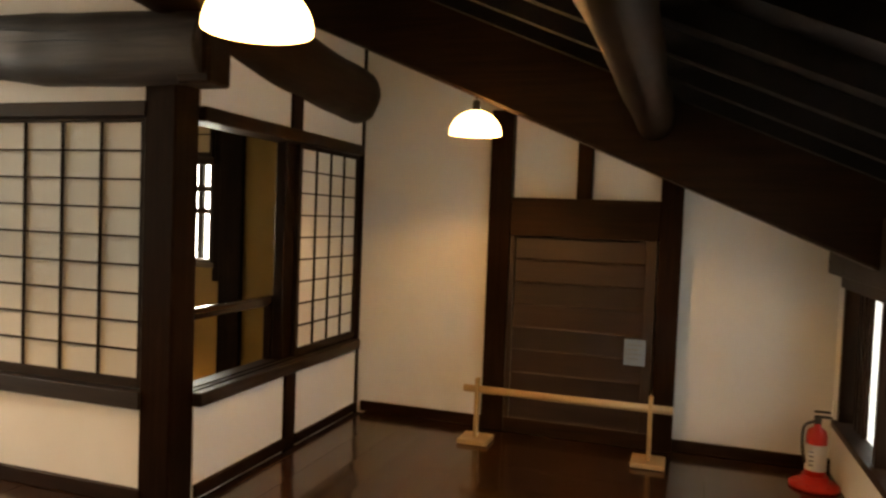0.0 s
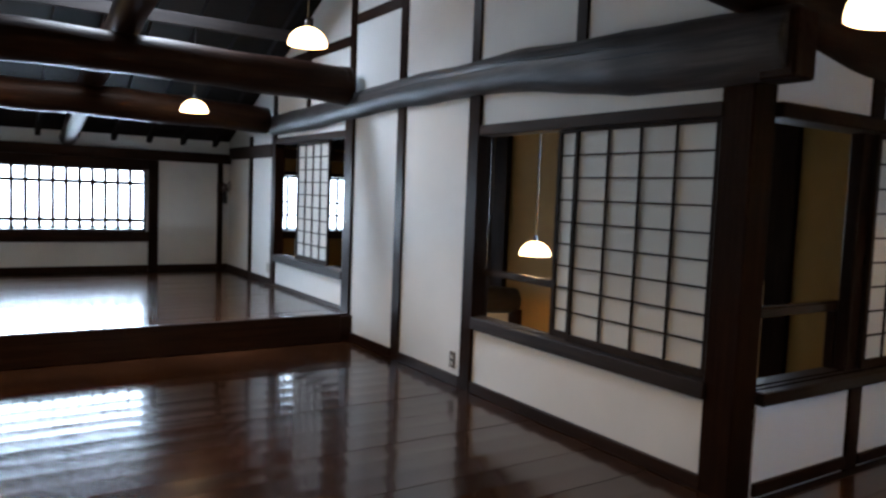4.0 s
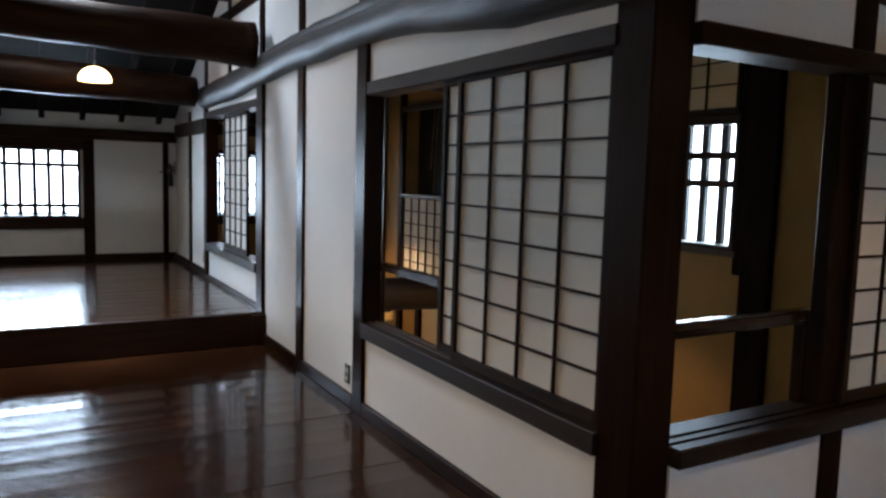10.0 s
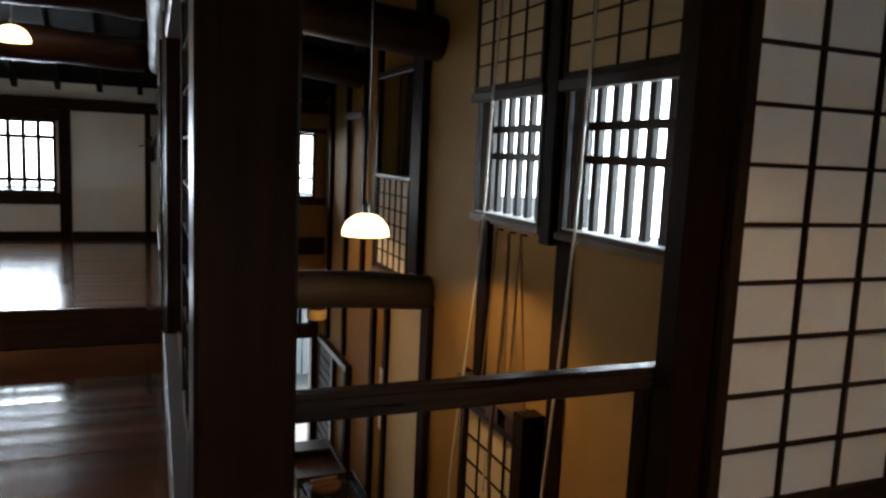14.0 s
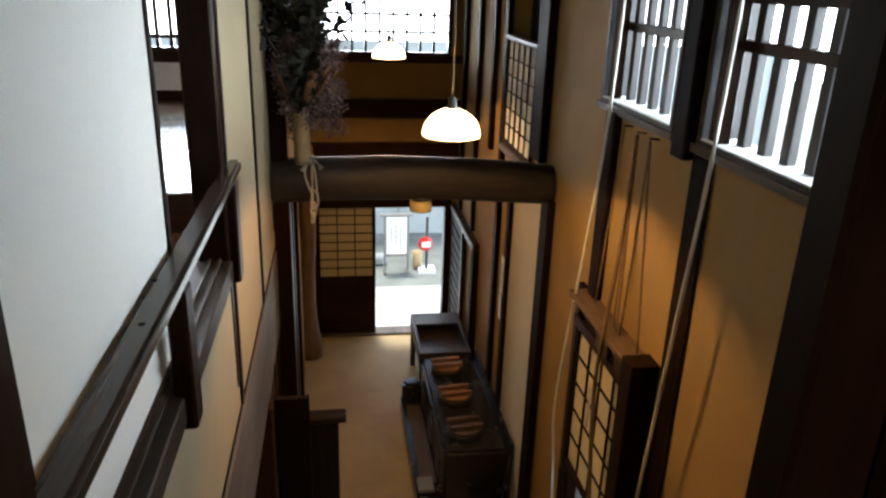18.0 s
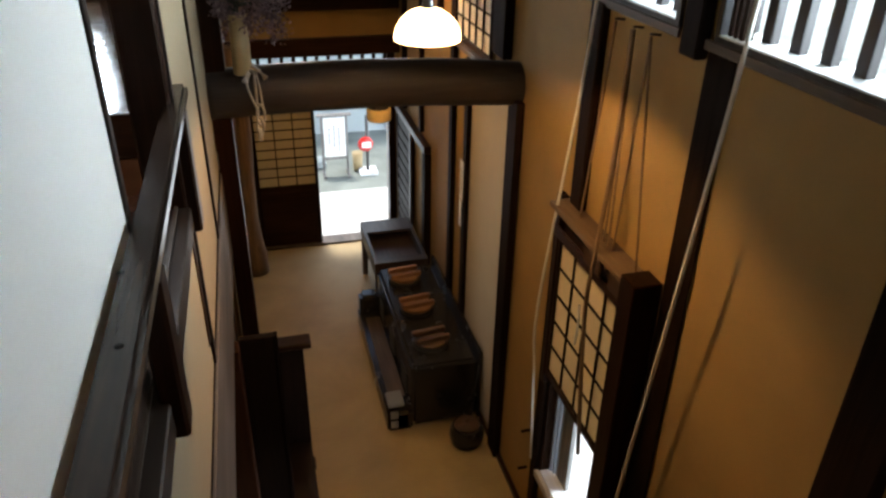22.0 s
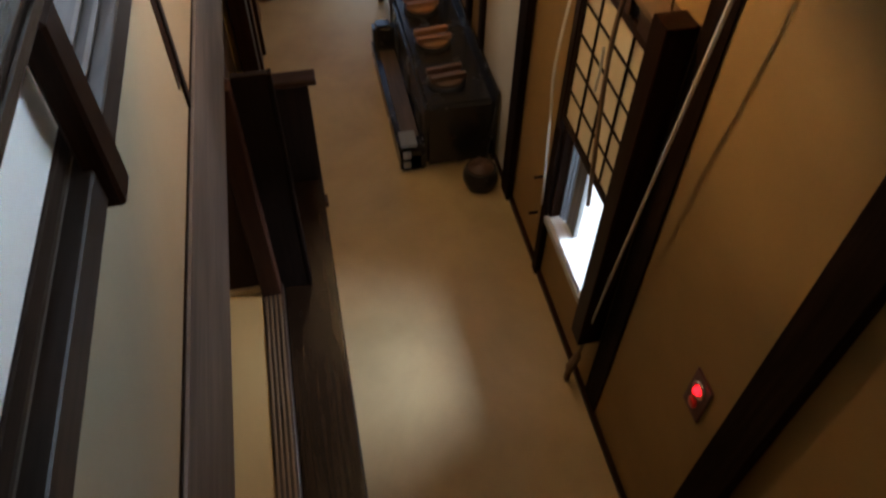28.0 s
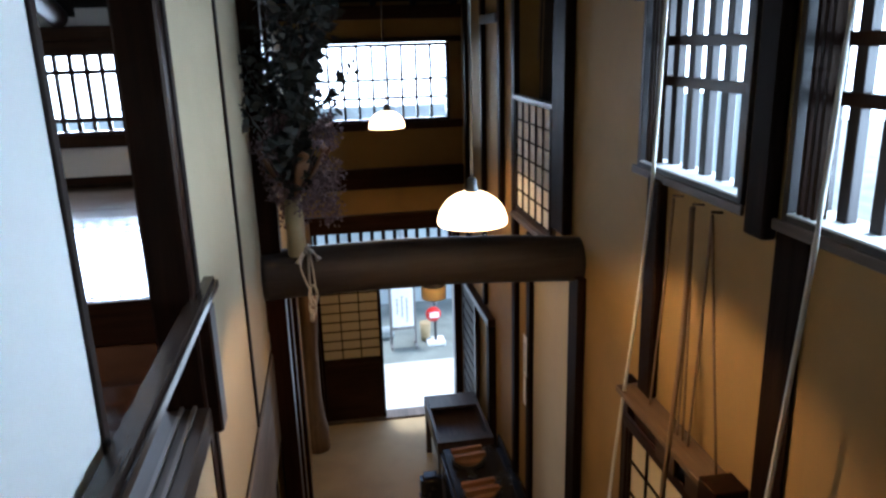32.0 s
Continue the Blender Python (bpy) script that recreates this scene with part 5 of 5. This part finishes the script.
part("knot", tube(bmesh.new(), bend([(0.01, 0.0, 0.495), (0.03, 0.03, 0.505), (0.05, 0.06, 0.485), (0.02, 0.03, 0.5), (0.045, 0.01, 0.478)], 5), 0.012, 8), twine, rp)
part("tail", tube(bmesh.new(), [(0.092, 0.034, 0.15), (0.092, 0.03, 0.10), (0.092, 0.027, 0.075)], [0.009, 0.014, 0.011], 8, 0.3), twine, rp)
for pts in ([(0.04, 0.0, 0.485), (0.072, -0.015, 0.465), (0.088, -0.03, 0.432)], [(0.04, 0.05, 0.487), (0.075, 0.075, 0.475), (0.088, 0.094, 0.448)]):
    part("loose_end", tube(bmesh.new(), bend(pts, 4), [0.0065] * 5 + [0.009, 0.013, 0.017, 0.018], 8, 0.3), twine, rp, "frayed rope end")

# ---- shoes on the earth floor ----
for x in (-3.60, -3.71):
    sh = thing("shoe", "black slip-on shoe standing on the earth floor", "shoe", "pair of shoes", (x, 3.385, DOMA), 88)
    bm = bmesh.new()
    prof = [(0.0, 0.030, 0.0), (0.04, 0.040, 0.01), (0.12, 0.038, 0.0), (0.20, 0.045, 0.004), (0.255, 0.036, 0.0), (0.275, 0.012, 0.0)]
    part("sole", soften(blocks([(0.0, 0.27, -0.04, 0.04, 0.0, 0.022)]), 0.018, 2), dark_plastic, sh)
    lines = []
    for u, w, o in prof:
        h = 0.075 if u < 0.16 else 0.075 - (u - 0.16) * 0.32
        lines.append([bm.verts.new((u, o + w * math.cos(t), 0.02 + h * max(0.0, math.sin(t)) ** 0.7)) for t in np.linspace(0, math.pi, 9)])
    for a, b in zip(lines, lines[1:]):
        for i in range(8):
            bm.faces.new((a[i], a[i + 1], b[i + 1], b[i])).smooth = True
    for cap in (lines[0], lines[-1]):
        bm.faces.new(cap)
    part("upper", bm, shoe_black, sh)

# ---- street outside ----
setting("ground", blocks([(-70, 70, -60, 60, -3.2, -2.96)]), gravel_mat, "grey gravel ground outside", "ground")
# added glowing ring that makes the views outside bright
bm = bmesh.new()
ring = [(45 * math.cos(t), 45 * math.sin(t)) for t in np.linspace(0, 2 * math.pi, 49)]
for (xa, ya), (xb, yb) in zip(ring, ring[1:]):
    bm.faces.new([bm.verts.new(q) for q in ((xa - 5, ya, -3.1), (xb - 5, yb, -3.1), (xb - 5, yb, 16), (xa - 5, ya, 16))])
setting("backdrop", bm, far_glow, "glowing ring added to stand in for bright distance", "backdrop")
setting("pavement", blocks([(-9, -1, 5.1, 9, -2.96, -2.94)]), paving, "pale paving behind the house", "pavement")
pv = setting("pavement", blocks([(-12.25, -10.62, 1.0, 7.5, -2.96, -2.93)], 0.004), paving, "pale swept paving before the entrance", "pavement")
setting("street_wall", blocks([(-15.2, -14.9, -4, 12, -2.96, 0.6)]), street_wall, "blue-grey wall across the yard")
for y in (2.6, 3.6, 4.55, 5.5, 6.4):
    setting("fence_post", blocks([(-14.9, -14.84, y, y + 0.07, -2.96, 0.6)], 0.004), steel_blue, "thin grey post on the wall", "post")
sb = thing("notice_board", "white notice board with brush writing on a wooden easel", "sign", at=(-12.92, 4.35, -2.96))
for y in (-0.19, 0.19):
    part("leg", block(-0.02, 0.02, y - 0.017, y + 0.017, 0.03, 1.0), old_grey, sb)
    part("foot", block(-0.16, 0.16, y - 0.02, y + 0.02, 0.0, 0.05), old_grey, sb)
part("top_rail", block(-0.05, 0.05, -0.27, 0.27, 0.99, 1.02), old_grey, sb)
part("cross_rail", block(-0.015, 0.015, -0.19, 0.19, 0.28, 0.32), old_grey, sb)
panel = part("panel", block(0.02, 0.035, -0.165, 0.165, 0.34, 0.97, 0.003), white_card, sb, "white panel")
for k, (n, z0) in enumerate(((9, 0.42), (8, 0.5), (6, 0.55))):
    for j in range(n):
        part("brush_stroke", block(0.035, 0.038, 0.05 - k * 0.075, 0.078 - k * 0.075 + 0.006 * (j % 2), z0 + j * 0.045, z0 + j * 0.045 + 0.025, 0.0), ink_soft, panel)
rs = thing("post_sign", "round red and white sign on a short stand", "sign", at=(-12.95, 4.86, -2.96))
part("base", block(-0.14, 0.14, -0.14, 0.14, 0.0, 0.05), white_card, rs)
part("post", tube(bmesh.new(), [(0, 0, 0.05), (0, 0, 0.95)], 0.025, 10), dark_plastic, rs)
bm = lathe(bmesh.new(), [(0.0, 0.0), (0.12, 0.0), (0.12, 0.015), (0.0, 0.015)], seg=24)
o = part("disc", bm, red_paint, rs)
o.rotation_euler, o.location = (0, radians(90), 0), (0.03, -0.03, 0.5)
part("band", block(0.046, 0.05, -0.09, 0.06, 0.44, 0.53, 0.0), white_card, rs)
pl = thing("planter", "small potted plant by the gravel", "planter", at=(-13.1, 4.72, -2.96))
part("pot", lathe(bmesh.new(), [(0.07, 0), (0.09, 0.3), (0.08, 0.3)], seg=16, closed=True), bamboo, pl)
solid("boulder", tube(bmesh.new(), [(-13.3, 4.0, -2.95), (-13.3, 4.06, -2.86), (-13.3, 4.14, -2.86), (-13.3, 4.2, -2.95)], [0.05, 0.13, 0.12, 0.05], 10, 0.4), street_wall, "small pale boulder on the gravel", "rock")

tr = thing("tree", "leafy green tree standing beyond the street wall", "tree", at=(-17.4, 0.9, -2.96))
part("trunk", tube(bmesh.new(), bend([(0, 0, 0), (0.05, 0.08, 1.2), (-0.04, 0.0, 2.4), (0.06, 0.1, 2.9), (0.0, 0.05, 3.3)], 5), [0.16 - 0.006 * i for i in range(21)], 10, 0.2), log_bark, tr)
rnd = random.Random(5)
bml = bmesh.new()
for k in range(11):
    a = k * 2.4
    base = Vector((0.03, 0.05, 1.4 + 0.13 * k))
    tip = base + Vector((math.cos(a), math.sin(a), 0.55)) * rnd.uniform(0.9, 1.7)
    line = bend([base, (base + tip) / 2 + Vector((0, 0, 0.15)), tip], 6)
    part("limb", tube(bmesh.new(), line, [0.05 - 0.0035 * i for i in range(len(line))], 6, 0.2), log_bark, tr)
    for q in line[4:]:
        for j in range(16):
            d = Vector((rnd.gauss(0, 1), rnd.gauss(0, 1), rnd.gauss(0, 0.8))).normalized()
            leaf(bml, q + d * rnd.uniform(0.02, 0.4), d, rnd.uniform(0.05, 0.11))
tagged(part("crown", bml, tree_leaf, tr, "small bright green leaves"), kind="stuff")

# ---- floors ----
def planks(owner, strips, z, mat, seed):
    rnd = random.Random(seed)
    for x0, x1, y0, y1 in strips:
        cuts = [y0]
        while y1 - cuts[-1] > 3.9:
            cuts.append(cuts[-1] + rnd.uniform(1.9, 3.6))
        cuts.append(y1)
        for a, b in zip(cuts, cuts[1:]):
            bm = bmesh.new()
            t0, t1, cup = rnd.uniform(-0.001, 0.001), rnd.uniform(-0.001, 0.001), rnd.uniform(0.0004, 0.0016)
            n, m = 9, 7
            e = 0.0005
            rows = []
            for k in range(n):
                y = a + e + (b - a - 2 * e) * k / (n - 1)
                c = cup + rnd.uniform(-0.00025, 0.00025)
                line = []
                for i in range(m):
                    u = i / (m - 1)
                    line.append(bm.verts.new((x0 + e + (x1 - x0 - 2 * e) * u, y, z + t0 + (t1 - t0) * u - 4 * c * u * (1 - u))))
                rows.append(line)
            for ra, rb in zip(rows, rows[1:]):
                for i in range(m - 1):
                    bm.faces.new((ra[i], ra[i + 1], rb[i + 1], rb[i])).smooth = True
            rim = [v.co.copy() for v in rows[0] + [r[-1] for r in rows[1:]] + rows[-1][-2::-1] + [r[0] for r in rows[-2:0:-1]]]
            for p, q in zip(rim, rim[1:] + rim[:1]):
                bm.faces.new([bm.verts.new(w) for w in (p, (p.x, p.y, z - 0.019), (q.x, q.y, z - 0.019), q)])
            part("floorboard", bm, mat, owner)


floor = setting("floor", blocks([(STEP, EAST, -0.37, A0, -0.17, -0.02), (B1 - 0.1, EAST, A0, NORTH, -0.17, -0.02), (-1.8, EAST, SOUTH, -0.37, -0.17, -0.02), (STEP, -5.3, SOUTH, -0.37, -0.17, -0.02)]), beam_y, "polished dark-brown floorboards of the upper room", "floor")
strips, x = [], STEP
while x < EAST - 0.02:
    x1 = min(x + 0.196, EAST)
    strips.append((x, x1, SOUTH if x >= -1.8 or x1 <= -5.3 else -0.37, NORTH if x >= B1 else A0))
    x = x1
planks(floor, strips, 0.0, floor_wood, 3)
dais = setting("floor_dais", blocks([(WEST, STEP, SOUTH, A0, 0.0, DAIS - 0.02)]), beam_y, "raised polished dark-brown floor one step up", "floor")
strips, x = [], WEST
while x < STEP - 0.05:
    x1 = min(x + 0.2, STEP - 0.04)
    strips.append((x, x1, SOUTH, A0))
    x = x1
planks(dais, strips, DAIS, floor_wood, 4)
step = setting("step", blocks([(STEP - 0.04, STEP + 0.012, -0.36, 2.74, 0.0, DAIS + 0.004)], 0.006), beam_y, "dark timber step up to the raised floor", "step")

setting("floor_void", blocks([(WEST - 0.1, -2.3, 2.3, NORTH + 0.05, DOMA - 0.2, DOMA)]), earth_floor, "tan rammed-earth floor of the kitchen passage", "floor")
